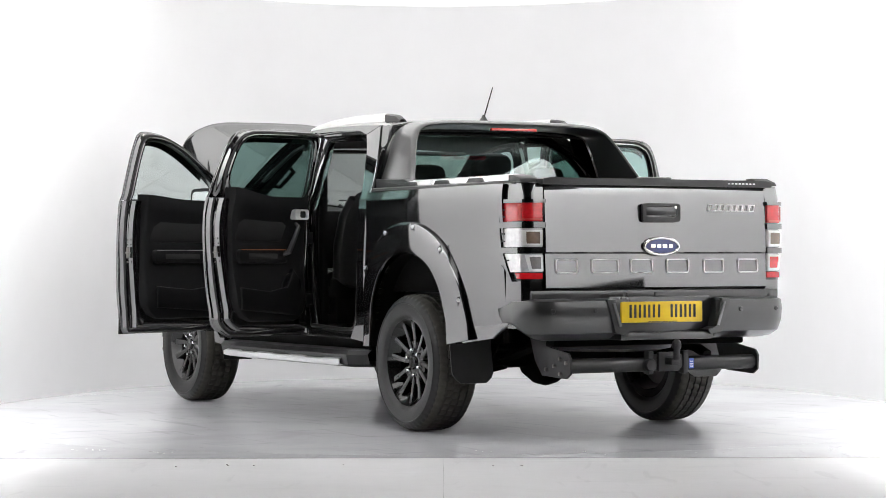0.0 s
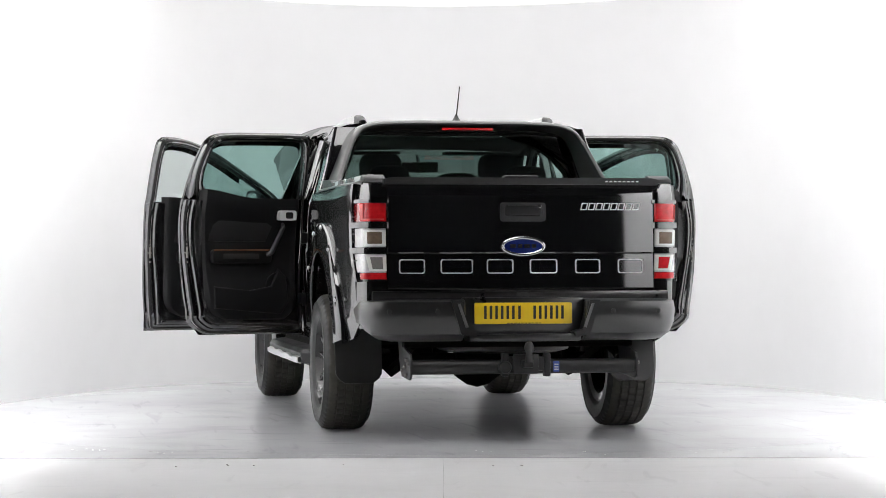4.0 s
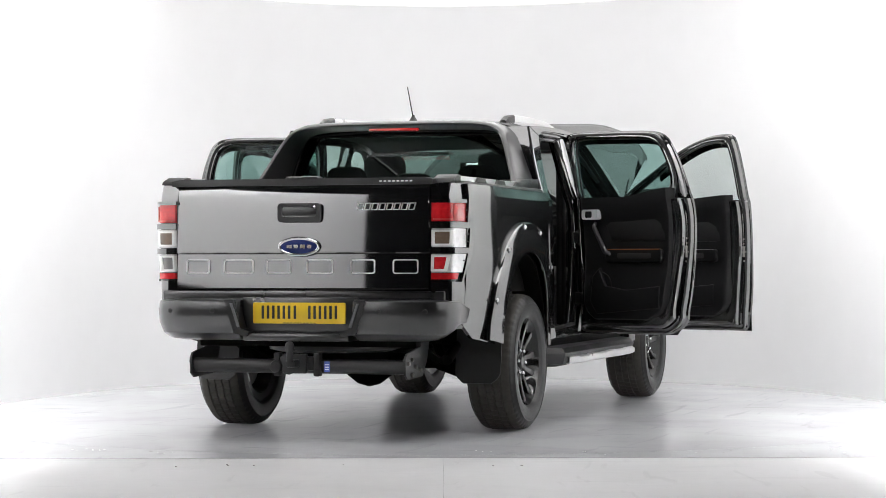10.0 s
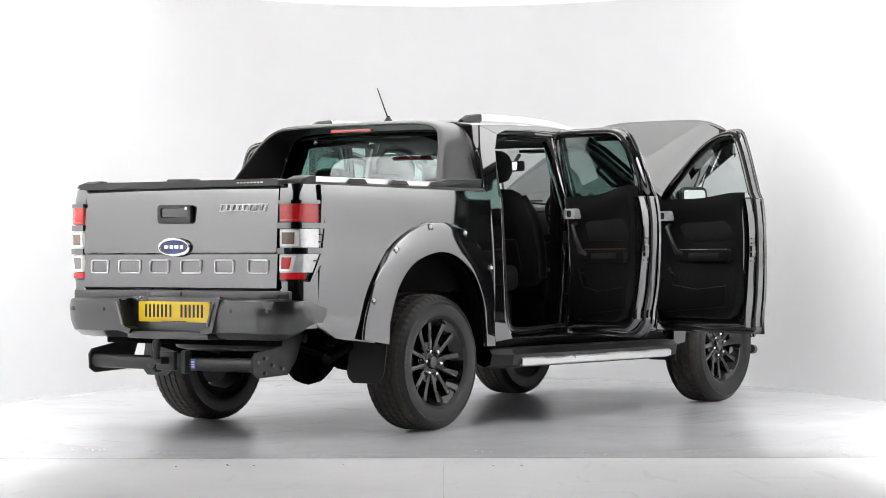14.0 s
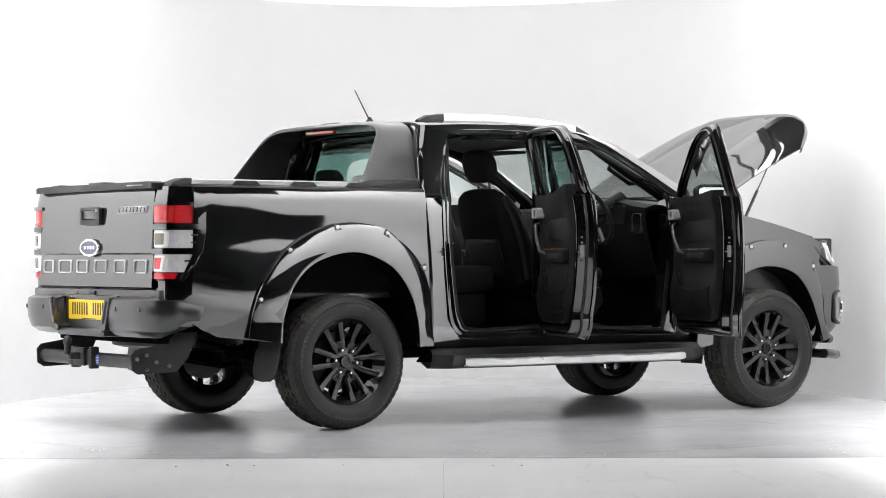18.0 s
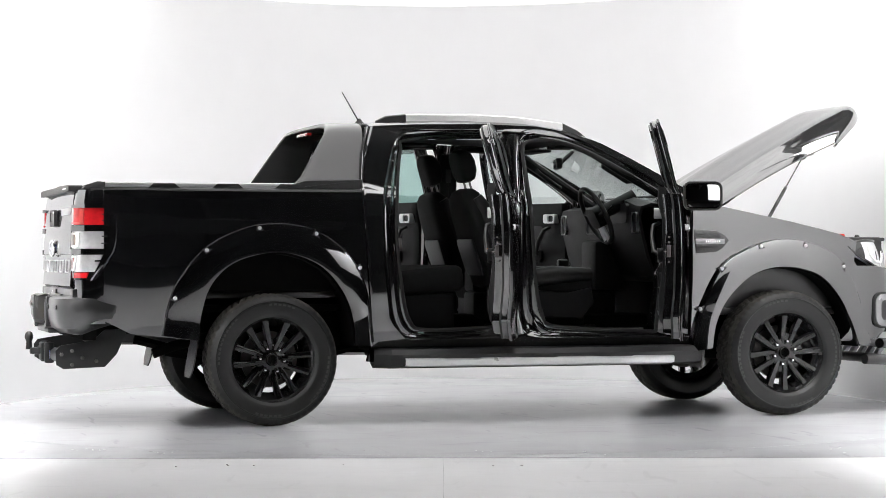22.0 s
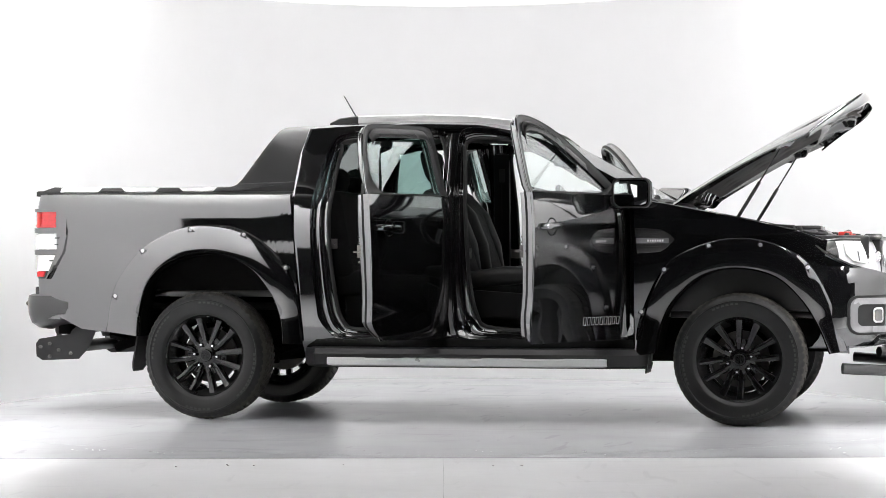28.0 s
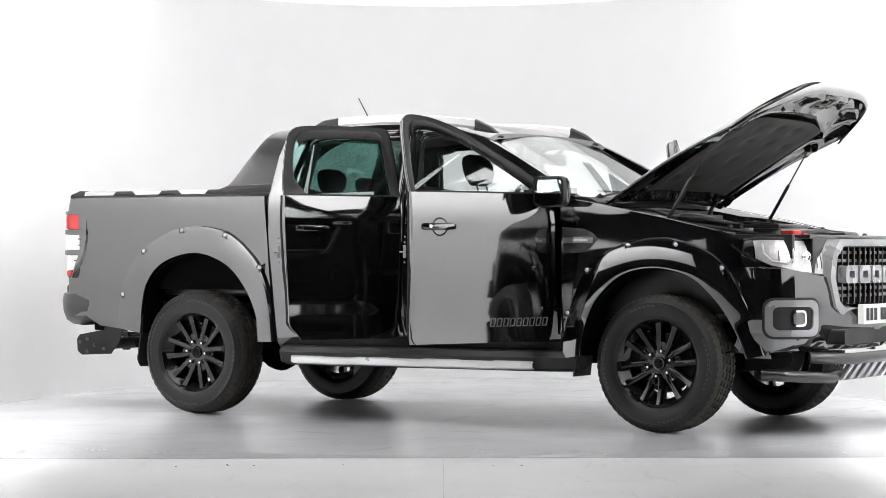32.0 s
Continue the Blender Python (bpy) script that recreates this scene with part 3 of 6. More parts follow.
def build_tail():
    # tailgate: gently curved skin with a step crease above the lettering
    prof = [(0.80, -1.140), (0.815, -1.158), (0.90, -1.1525), (0.995, -1.1465), (1.004, -1.157), (1.15, -1.149), (1.30, -1.138), (1.345, -1.134), (1.372, -1.122), (1.378, -1.09)]
    P = [[(x + 0.014 * (y / 0.715) ** 2, y, z) for y in np.linspace(-0.715, 0.715, 18)] for z, x in prof]
    gate = part("tailgate", grid_solid(P, (0.05, 0, 0)), PAINT, TRUCK, "closed glossy black tailgate")
    part("handle_bezel", frame_band(at(rounded(0.245, 0.10, 0.02), 0, 1.215), at(rounded(0.20, 0.055, 0.012), 0, 1.222), -1.150, -1.168, rear3), PLASTIC, gate)
    part("handle", prism(at(rounded(0.196, 0.05, 0.01), 0, 1.223), -1.150, -1.163, rear3, 0.004), SATIN, gate)
    part("keyhole", prism(at(rounded(0.018, 0.018, 0.0088), -0.09, 1.245), -1.150, -1.171, rear3, 0.002), CHROME, gate)
    oval = [(0.118 * math.cos(a), 1.035 + 0.047 * math.sin(a)) for a in np.linspace(0, 2 * math.pi, 33)[:-1]]
    inner = [(0.104 * math.cos(a), 1.035 + 0.036 * math.sin(a)) for a in np.linspace(0, 2 * math.pi, 33)[:-1]]
    badge = part("badge", tube([(-1.166, a * 0.94, 1.035 + (b - 1.035) * 0.94) for a, b in oval], 0.0085, 10, True), CHROME, gate, "oval silver-rimmed badge")
    part("badge_field", prism(inner, -1.150, -1.168, rear3), BLUE, badge, "plain blue enamel oval")
    part("badge_bar", joined(*[box(-1.1695, -1.168, a, b, 1.026, 1.045, 0) for a, b in ((-0.07, -0.045), (-0.035, -0.005), (0.005, 0.03), (0.04, 0.07))]), CHROME, badge)
    # six outlined blocks across the lower face
    for a, b in ((571, 617), (645, 703), (728, 776), (806, 856), (889, 935), (968, 1015)):
        y0, y1 = (793 - a) * 0.002965, (793 - b) * 0.002965
        c, w = (y0 + y1) / 2, abs(y1 - y0)
        part("outlined_block", frame_band(at(rounded(w, 0.076, 0.012, 2), c, 0.929), at(rounded(w - 0.0115, 0.0645, 0.009, 2), c, 0.929), -1.132, -1.1585, lambda a, b, d: (d + 0.014 * (a / 0.715) ** 2, a, b)), LETTERMETAL, gate, "raised pale outlined block")
    for y in np.linspace(-0.315, -0.60, 8):
        part("slanted_bar", frame_band([(y, 1.226), (y - 0.034, 1.226), (y - 0.044, 1.264), (y - 0.010, 1.264)], [(y - 0.0055, 1.2305), (y - 0.030, 1.2305), (y - 0.0385, 1.2595), (y - 0.0135, 1.2595)], -1.13, -1.1500, lambda a, b, d: (d + 0.014 * (a / 0.715) ** 2, a, b)), LETTERMETAL, gate, "slanted pale outlined bar")
    # lamps
    for s in (1, -1):
        lamp = part("tail_lamp", tail_shell(s, 0.850, 1.275, 0.004), LAMPDARK, TRUCK, "tall tail lamp with red and clear lenses in a black guard")
        for z0, z1, m, lab, r0, r1 in ((1.165, 1.262, RED, "red lens", 0.03, 0.80), (1.03, 1.128, CLEAR, "clear lens", 0.04, 0.80), (0.898, 0.995, CLEAR, "clear lower lens", 0.04, 0.84), (0.862, 0.894, RED, "red reflector strip", 0.04, 0.70)):
            part("lens", tail_shell(s, z0, z1, 0.012, r0, r1), HEADCLEAR if m is CLEAR else m, lamp, lab)
        part("bulb_window", tail_shell(s, 1.046, 1.112, 0.0155, 0.09, 0.36), AMBER, lamp, "amber bulb window")
        part("bulb_window", tail_shell(s, 0.916, 0.978, 0.0155, 0.09, 0.30), SMOKE if s > 0 else RED, lamp, "reversing bulb window" if s > 0 else "red fog lamp window")
        for z in (1.146, 1.012):
            part("guard_bar", tail_shell(s, z - 0.015, z + 0.015, 0.024), PAINT, lamp)
        part("guard_bar", tail_shell(s, 1.262, 1.281, 0.022), PAINT, lamp)
        part("guard_edge", tail_shell(s, 0.848, 1.280, 0.022, 0.86, 1.0), PAINT, lamp)
        # bright reflector edges and stepped facets inside the lenses
        for z0, z1, r0, r1 in ((0.905, 0.988, 0.05, 0.36), (1.038, 1.120, 0.05, 0.36)):
            for a0, a1, b0, b1 in ((z0, z0 + 0.010, r0, r1), (z1 - 0.010, z1, r0, r1), (z0, z1, r0, r0 + 0.035), (z0, z1, r1 - 0.06, r1)):
                part("reflector_edge", tail_shell(s, a0, a1, 0.0175, b0, b1), WHITEPLATE, lamp)
        part("reflector_edge", tail_shell(s, 1.172, 1.255, 0.0165, 0.36, 0.42), REDPLASTIC, lamp)
        part("reflector_edge", tail_shell(s, 1.172, 1.180, 0.0165, 0.06, 0.36), REDPLASTIC, lamp)
        for z in (1.19, 1.225, 1.06, 1.10, 0.96):
            part("guard_tooth", tail_shell(s, z - 0.004, z + 0.004, 0.018, 0.74, 0.88), SATIN, lamp)


CORNER = [(-1.122, 0.722), (-1.1215, 0.780), (-1.113, 0.812), (-1.092, 0.832), (-1.05, 0.843)]


def corner_sheet(s, z0, z1):
    """The painted rear corner of the load bed, rounded in plan."""
    path = CORNER + [(-0.965, 0.862)]
    P = []
    for z in np.linspace(z0, z1, 12):
        k = 0.012 * max(0.0, (0.80 - z) / 0.2) + 0.02 * max(0.0, (z - 1.30) / 0.066) ** 2
        P.append([(x + 0.6 * k, s * (min(y, SB(x, z) + 0.001) - 0.3 * k), z) for x, y in curve(path, 14)])
    return grid_solid(P, (0.02, -s * 0.015, 0))


def tail_shell(s, z0, z1, out, r0=0.0, r1=1.0):
    """A piece of the wrapped lamp surface, from fraction r0 to r1 of its way round the corner."""
    P = []
    for z in np.linspace(z0, z1, 6):
        row = []
        xf = lerp_tab([(0.84, -1.03), (0.90, -0.985), (1.0, -0.925), (1.06, -0.90), (1.27, -0.892)], z)
        path = CORNER + [(xf * 0.5 - 0.51, 0.857), (xf, 0.866)]
        full = curve(path, 40)
        q = np.linspace(r0, r1, 12) * 40
        pts = np.stack([np.interp(q, np.arange(41), full[:, 0]), np.interp(q, np.arange(41), full[:, 1])], 1)
        for i, (x, y) in enumerate(pts):
            t = pts[min(i + 1, 11)] - pts[max(i - 1, 0)]
            nrm = np.array((-t[1], t[0])) / np.linalg.norm(t)
            row.append((x + nrm[0] * out, s * (y + nrm[1] * out), z))
        P.append(row)
    return grid_solid(P, (0.012, -s * 0.012, 0))


def build_rear_bumper():
    prof = [(0.757, 0.12), (0.755, 0.035), (0.744, 0.008), (0.70, 0.0), (0.63, 0.006), (0.575, 0.026), (0.545, 0.07), (0.535, 0.15)]
    plan = curve([(-1.237, 0.33), (-1.238, 0.58), (-1.222, 0.72), (-1.175, 0.80), (-1.09, 0.848), (-0.99, 0.862), (-0.90, 0.865)], 30)
    for s in (1, -1):
        P = []
        for i, (x, y) in enumerate(plan):
            t = plan[min(i + 1, 30)] - plan[max(i - 1, 0)]
            n = np.array((t[1], -t[0])) / np.linalg.norm(t)
            fade = 1.0 if i < 24 else 1.0 + 0.2 * (i - 24)
            lift = 0.0 if i < 20 else 0.005 * (i - 20)
            P.append([(x + n[0] * d * (1 if d < 0.1 else 0.8), s * (y + n[1] * d * fade), z + (lift if z < 0.6 else 0)) for z, d in prof])
        wing = part("bumper_wing", grid_solid(P, (0.015, -s * 0.01, 0)), SATIN, TRUCK, "dark grey rear bumper corner with parking sensors")
        for y in (0.722, 0.47):
            x = -1.219 if y > 0.6 else -1.237
            part("parking_sensor", moved(lathe([(0.013, 0), (0.013, 0.006), (0.010, 0.009), (0.0004, 0.009)], 16), Matrix.Translation((x, s * y, 0.694)) @ pose(0, 0, 0, 0, 0, 90)), SATIN, wing)
        part("step_cheek", prism([(s * 0.345, 0.752), (s * 0.40, 0.752), (s * 0.345, 0.575), (s * 0.27, 0.56), (s * 0.255, 0.585), (s * 0.305, 0.60)], -1.242, -1.10, rear3, 0.012, 3), SATIN, wing)
        part("cheek_bevel", prism([(s * 0.352, 0.735), (s * 0.366, 0.735), (s * 0.322, 0.607), (s * 0.308, 0.612)], -1.249, -1.238, rear3, 0.003), GREYPLASTIC, wing, "lighter bevel beside the step")
    mid = part("bumper_centre", joined(box(-1.16, -1.06, -0.33, 0.33, 0.56, 0.765, 0.01), box(-1.225, -1.06, -0.30, 0.30, 0.535, 0.575, 0.012), box(-1.14, -1.05, -0.8, 0.8, 0.75, 0.80, 0.01)), SATIN, TRUCK, "recessed bumper step behind the number plate")
    plate = part("number_plate", prism(at(rounded(0.525, 0.112, 0.008), 0, 0.682), -1.16, -1.172, rear3, 0.002), YELLOW, mid, "yellow rear number plate with plain black bars")
    for y in (0.19, 0.13, 0.07, 0.022, -0.075, -0.135, -0.195):
        for w in ((0.0,) if y == 0.022 else (-0.015, 0.015)):
            part("plate_bar", box(-1.1735, -1.172, y + w - 0.007, y + w + 0.007, 0.652, 0.722, 0), INK, plate)
    part("plate_footer", joined(*[box(-1.1735, -1.172, 0.09 - i * 0.019, 0.075 - i * 0.019, 0.6275, 0.632, 0) for i in range(10)]), INK, plate)
    part("plate_lamp", box(-1.15, -1.10, -0.03, 0.03, 0.757, 0.79, 0.004), INK, mid)
    # tow bar
    tow = part("tow_bar", tube([(-1.16, -0.60, 0.402), (-1.16, 0.60, 0.402)], 0.039, 20), TOWBLACK, TRUCK, "black tubular tow bar")
    for s in (1, -1):
        br = part("bracket", prism([(-1.215, 0.44), (-1.19, 0.47), (-1.0, 0.50), (-0.93, 0.56), (-0.80, 0.56), (-0.86, 0.42), (-0.93, 0.345), (-1.17, 0.335), (-1.21, 0.36)], 0.600, 0.612, side3(s), 0.002), TOWBLACK, tow)
        for x, z in ((-1.18, 0.42), (-1.12, 0.36), (-1.12, 0.44), (-1.06, 0.40), (-0.98, 0.38)):
            part("bolt", moved(lathe([(0.012, 0), (0.012, 0.01), (0.008, 0.014), (0.0004, 0.014)], 6), Matrix.Translation((x, s * 0.612, z)) @ pose(0, 0, 0, 0, 0, 0 if s > 0 else 180)), STEEL, br)
    part("ball_mount", joined(box(-1.22, -1.17, -0.10, 0.09, 0.38, 0.455, 0.01), box(-1.30, -1.20, -0.03, 0.03, 0.40, 0.44, 0.012), box(-1.225, -1.17, -0.135, -0.10, 0.35, 0.475, 0.01), box(-1.225, -1.17, 0.09, 0.125, 0.35, 0.475, 0.01), box(-1.24, -1.21, -0.07, 0.07, 0.365, 0.47, 0.012)), TOWBLACK, tow)
    ball = moved(lathe([(0.0004, 0.0), (0.02, 0.0), (0.017, 0.05), (0.02, 0.056), (0.025, 0.068), (0.0255, 0.08), (0.02, 0.098), (0.010, 0.106), (0.0004, 0.108)], 20), Matrix.Translation((-1.305, 0, 0.43)) @ pose(0, 0, 0, 90, 0, 0))
    part("tow_ball", ball, TOWBLACK, tow)
    part("socket_lid", moved(lathe([(0.034, 0), (0.036, 0.02), (0.03, 0.034), (0.0004, 0.036)], 20), Matrix.Translation((-1.20, 0.11, 0.40)) @ pose(0, 0, 0, 0, 0, 90)), TOWBLACK, tow)
    st = moved(prism(at(rounded(0.032, 0.055, 0.003), 0, 0), 0.0395, 0.0405, lambda a, b, d: (-d, a, b)), Matrix.Translation((-1.16, -0.17, 0.402)))
    part("sticker", st, STICKER, tow, "small blue and white sticker")
    part("sticker_bar", joined(*[moved(box(-0.0418, -0.0408, -0.011, 0.011, z, z + 0.006, 0), Matrix.Translation((-1.16, -0.17, 0.402))) for z in (-0.018, -0.006, 0.008)]), WHITEPLATE, tow)


# ---- wheels ----
def build_wheels():
    hub_z, r = 0.385, 0.385
    half = 0.134
    prof = [(0.245, -half + 0.02), (0.262, -half + 0.004), (0.268, -half + 0.001), (0.300, -half - 0.004), (0.331, -half - 0.003), (0.334, -half - 0.0065), (0.340, -half - 0.006), (0.343, -half + 0.001), (0.360, -half + 0.010)]
    tread = [(0.372, -half + 0.020), (0.379, -half + 0.034)]
    grooves = (-0.066, -0.022, 0.022, 0.066)
    for gy in grooves:
        tread += [(r - 0.001, gy - 0.006), (r - 0.010, gy - 0.004), (r - 0.010, gy + 0.004), (r - 0.001, gy + 0.006)]
    tread += [(0.379, half - 0.034), (0.372, half - 0.020)]
    side2 = [(a, -b) for a, b in prof[::-1]]
    full = prof + tread + side2
    n0, n1 = len(prof), len(prof) + len(tread)

    def dip(i, j):
        if j in (n0, n0 + 1, n1 - 1, n1 - 2):
            return 0.008 if i % 4 == 0 else 0.0
        if n0 + 1 < j < n1 - 2:
            return 0.006 if (i + j // 4) % 4 == 0 else 0.0
        return 0.0
    tyre_me = finish(lathe(full, 216, True, dip=dip), "tyre", RUBBER, 40)
    tyre_me.materials.append(TREAD)
    for p in tyre_me.polygons:
        c = p.center
        if math.hypot(c.x, c.z) > 0.366:
            p.material_index = 1
    # outboard face of each wheel is +y in wheel space
    barrel = finish(lathe([(0.20, -0.11), (0.243, -0.118), (0.252, -0.112), (0.246, -0.10), (0.225, -0.09), (0.205, -0.02), (0.210, 0.06), (0.232, 0.088), (0.243, 0.100), (0.252, 0.112), (0.244, 0.117), (0.236, 0.108), (0.222, 0.084), (0.198, 0.055), (0.194, -0.02)], 72, True), "rim", RIM)
    sp = []
    for k in range(6):
        a = k * math.pi / 3 + math.pi / 6

        def turned(rows):
            return [[(math.cos(a) * u - math.sin(a) * v, y, math.sin(a) * u + math.cos(a) * v) for u, v, y in row] for row in rows]
        # one broad root on the hub, forking into two arms that widen to the rim
        rows = []
        for rad, wid, y in ((0.040, 0.026, 0.070), (0.070, 0.039, 0.0725), (0.090, 0.0475, 0.0745), (0.106, 0.0535, 0.0757), (0.114, 0.0545, 0.0760), (0.121, 0.0520, 0.0762)):
            rows.append([(rad, w * wid, y + e) for w, e in ((-1, -0.024), (-0.95, -0.008), (-0.82, -0.001), (-0.70, 0.0), (-0.34, 0.0), (-0.22, -0.007), (0, -0.009), (0.22, -0.007), (0.34, 0.0), (0.70, 0.0), (0.82, -0.001), (0.95, -0.008), (1, -0.024))])
        sp.append(grid_solid(turned(rows), (0, -0.03, 0)))
        for d in (-1, 1):
            rows = []
            for rad, off, wid, y in ((0.095, 0.0285, 0.0190, 0.0756), (0.118, 0.0325, 0.0185, 0.0772), (0.145, 0.0380, 0.0185, 0.0802), (0.178, 0.0440, 0.0200, 0.0850), (0.210, 0.0505, 0.0225, 0.0912), (0.232, 0.0550, 0.0250, 0.0985), (0.243, 0.0570, 0.0258, 0.1000)):
                rows.append([(rad, d * off + w * wid, y + e) for w, e in ((-1, -0.026), (-0.93, -0.010), (-0.74, -0.001), (-0.6, 0.0), (0.6, 0.0), (0.74, -0.001), (0.93, -0.010), (1, -0.026))])
            sp.append(grid_solid(turned(rows), (0, -0.026, 0)))
    spokes = finish(joined(*sp), "spoke_star", RIM)
    hub = finish(lathe([(0.0004, 0.088), (0.030, 0.088), (0.036, 0.082), (0.038, 0.074), (0.080, 0.069), (0.090, 0.062), (0.092, 0.02), (0.0004, 0.02)], 36), "hub", RIM)
    capring = finish(lathe([(0.028, 0.088), (0.031, 0.091), (0.034, 0.088)], 24), "hub_cap", SATIN)
    nut = finish(lathe([(0.0004, 0.094), (0.007, 0.093), (0.0108, 0.088), (0.0118, 0.062), (0.0105, 0.055)], 8), "lug_nut", CHROME)
    disc = finish(lathe([(0.0004, -0.01), (0.165, -0.01), (0.165, -0.035), (0.0004, -0.035)], 48), "brake_disc", DRUM)
    mark = []
    for a0, a1 in ((0.35, 1.25), (3.5, 4.4), (1.9, 2.35), (5.0, 5.5)):
        k = a0
        while k < a1:
            mark.append((k, k + 0.055))
            k += 0.085
    mb = []
    for a, b in mark:
        P = [[(rr * math.cos(t), half + 0.0035 - abs(rr - 0.318) * 0.02, rr * math.sin(t)) for rr in (0.308, 0.318, 0.328)] for t in (a, (a + b) / 2, b)]
        mb.append(grid_solid(P, (0, -0.002, 0)))
    marks = finish(joined(*mb), "sidewall_lettering", mat("embossed_rubber", (0.035, 0.035, 0.034), rough=0.55))
    for x, y, s, turn in ((0, 0.81, 1, 10), (0, -0.81, -1, 24), (3.22, 0.81, 1, 40), (3.22, -0.81, -1, 47)):
        w = new("wheel", tyre_me)
        w.parent = TRUCK
        m = Matrix.Translation((x - PIVOT[0], y - PIVOT[1], hub_z)) @ pose(0, 0, 0, 0, 0, 0 if s > 0 else 180) @ Matrix.Rotation(radians(turn), 4, "Y")
        w.matrix_basis = m
        tagged(w, "black ribbed road tyre on a gloss black alloy rim")
        for name, me in (("rim", barrel), ("spoke_star", spokes), ("hub", hub), ("hub_cap", capring), ("brake_disc", disc), ("sidewall_lettering", marks)):
            ob = new(name, me)
            ob.parent = w
            if name == "sidewall_lettering":
                tagged(ob, "faint raised lettering bars", kind="stuff")
        for k in range(6):
            ob = new("lug_nut", nut)
            ob.parent = w
            a = k * math.pi / 3 + math.pi / 6
            ob.location = (0.071 * math.cos(a), 0, 0.071 * math.sin(a))


# ---- cab ----
REAR_OPEN = [(1.44, 0.56), (0.95, 0.545), (0.84, 0.60), (0.79, 0.80), (0.755, 1.15), (0.775, 1.40), (0.81, 1.62), (0.86, 1.675), (1.43, 1.69)]
FRONT_OPEN = [(2.40, 0.52), (1.78, 0.555), (1.67, 0.62), (1.62, 0.85), (1.60, 1.15), (1.585, 1.45), (1.575, 1.63), (1.62, 1.68), (1.80, 1.675), (1.98, 1.615), (2.22, 1.49), (2.44, 1.36)]


JAMB = [(0.0, 0.0), (0.03, -0.002), (0.12, -0.020), (0.24, -0.033), (0.40, -0.036), (0.52, -0.032), (0.58, -0.036), (0.66, -0.052), (0.78, -0.058), (0.90, -0.056), (1.0, -0.066)]


def jamb(s, outer, inner, base, n=84):
    """Stepped, rounded surround between a door's shut line and the opening."""
    P = []
    for a, b in zip(curve(outer, n), curve(inner, n)):
        row = []
        for k, d in JAMB:
            x, z = a + (b - a) * k
            row.append((x, s * (S(x, z) + d + base(a[0], a[1]) * (1 - k)), z))
        P.append(row)
    return grid_solid(P, (0, -s * 0.03, 0))


REAR_SHUT = [(1.44, 0.495), (1.1, 0.495), (0.80, 0.50), (0.705, 0.60), (0.668, 0.90), (0.655, 1.20), (0.668, 1.335), (0.69, 1.45), (0.74, 1.62), (0.795, 1.712), (0.90, 1.742), (1.2, 1.75), (1.45, 1.748)]
FRONT_SHUT = [(2.50, 0.49), (1.9, 0.495), (1.60, 0.50), (1.53, 0.57), (1.515, 0.80), (1.525, 1.335), (1.53, 1.50), (1.535, 1.66), (1.56, 1.735), (1.66, 1.755), (1.80, 1.737), (1.98, 1.675), (2.22, 1.545), (2.44, 1.415), (2.55, 1.35)]


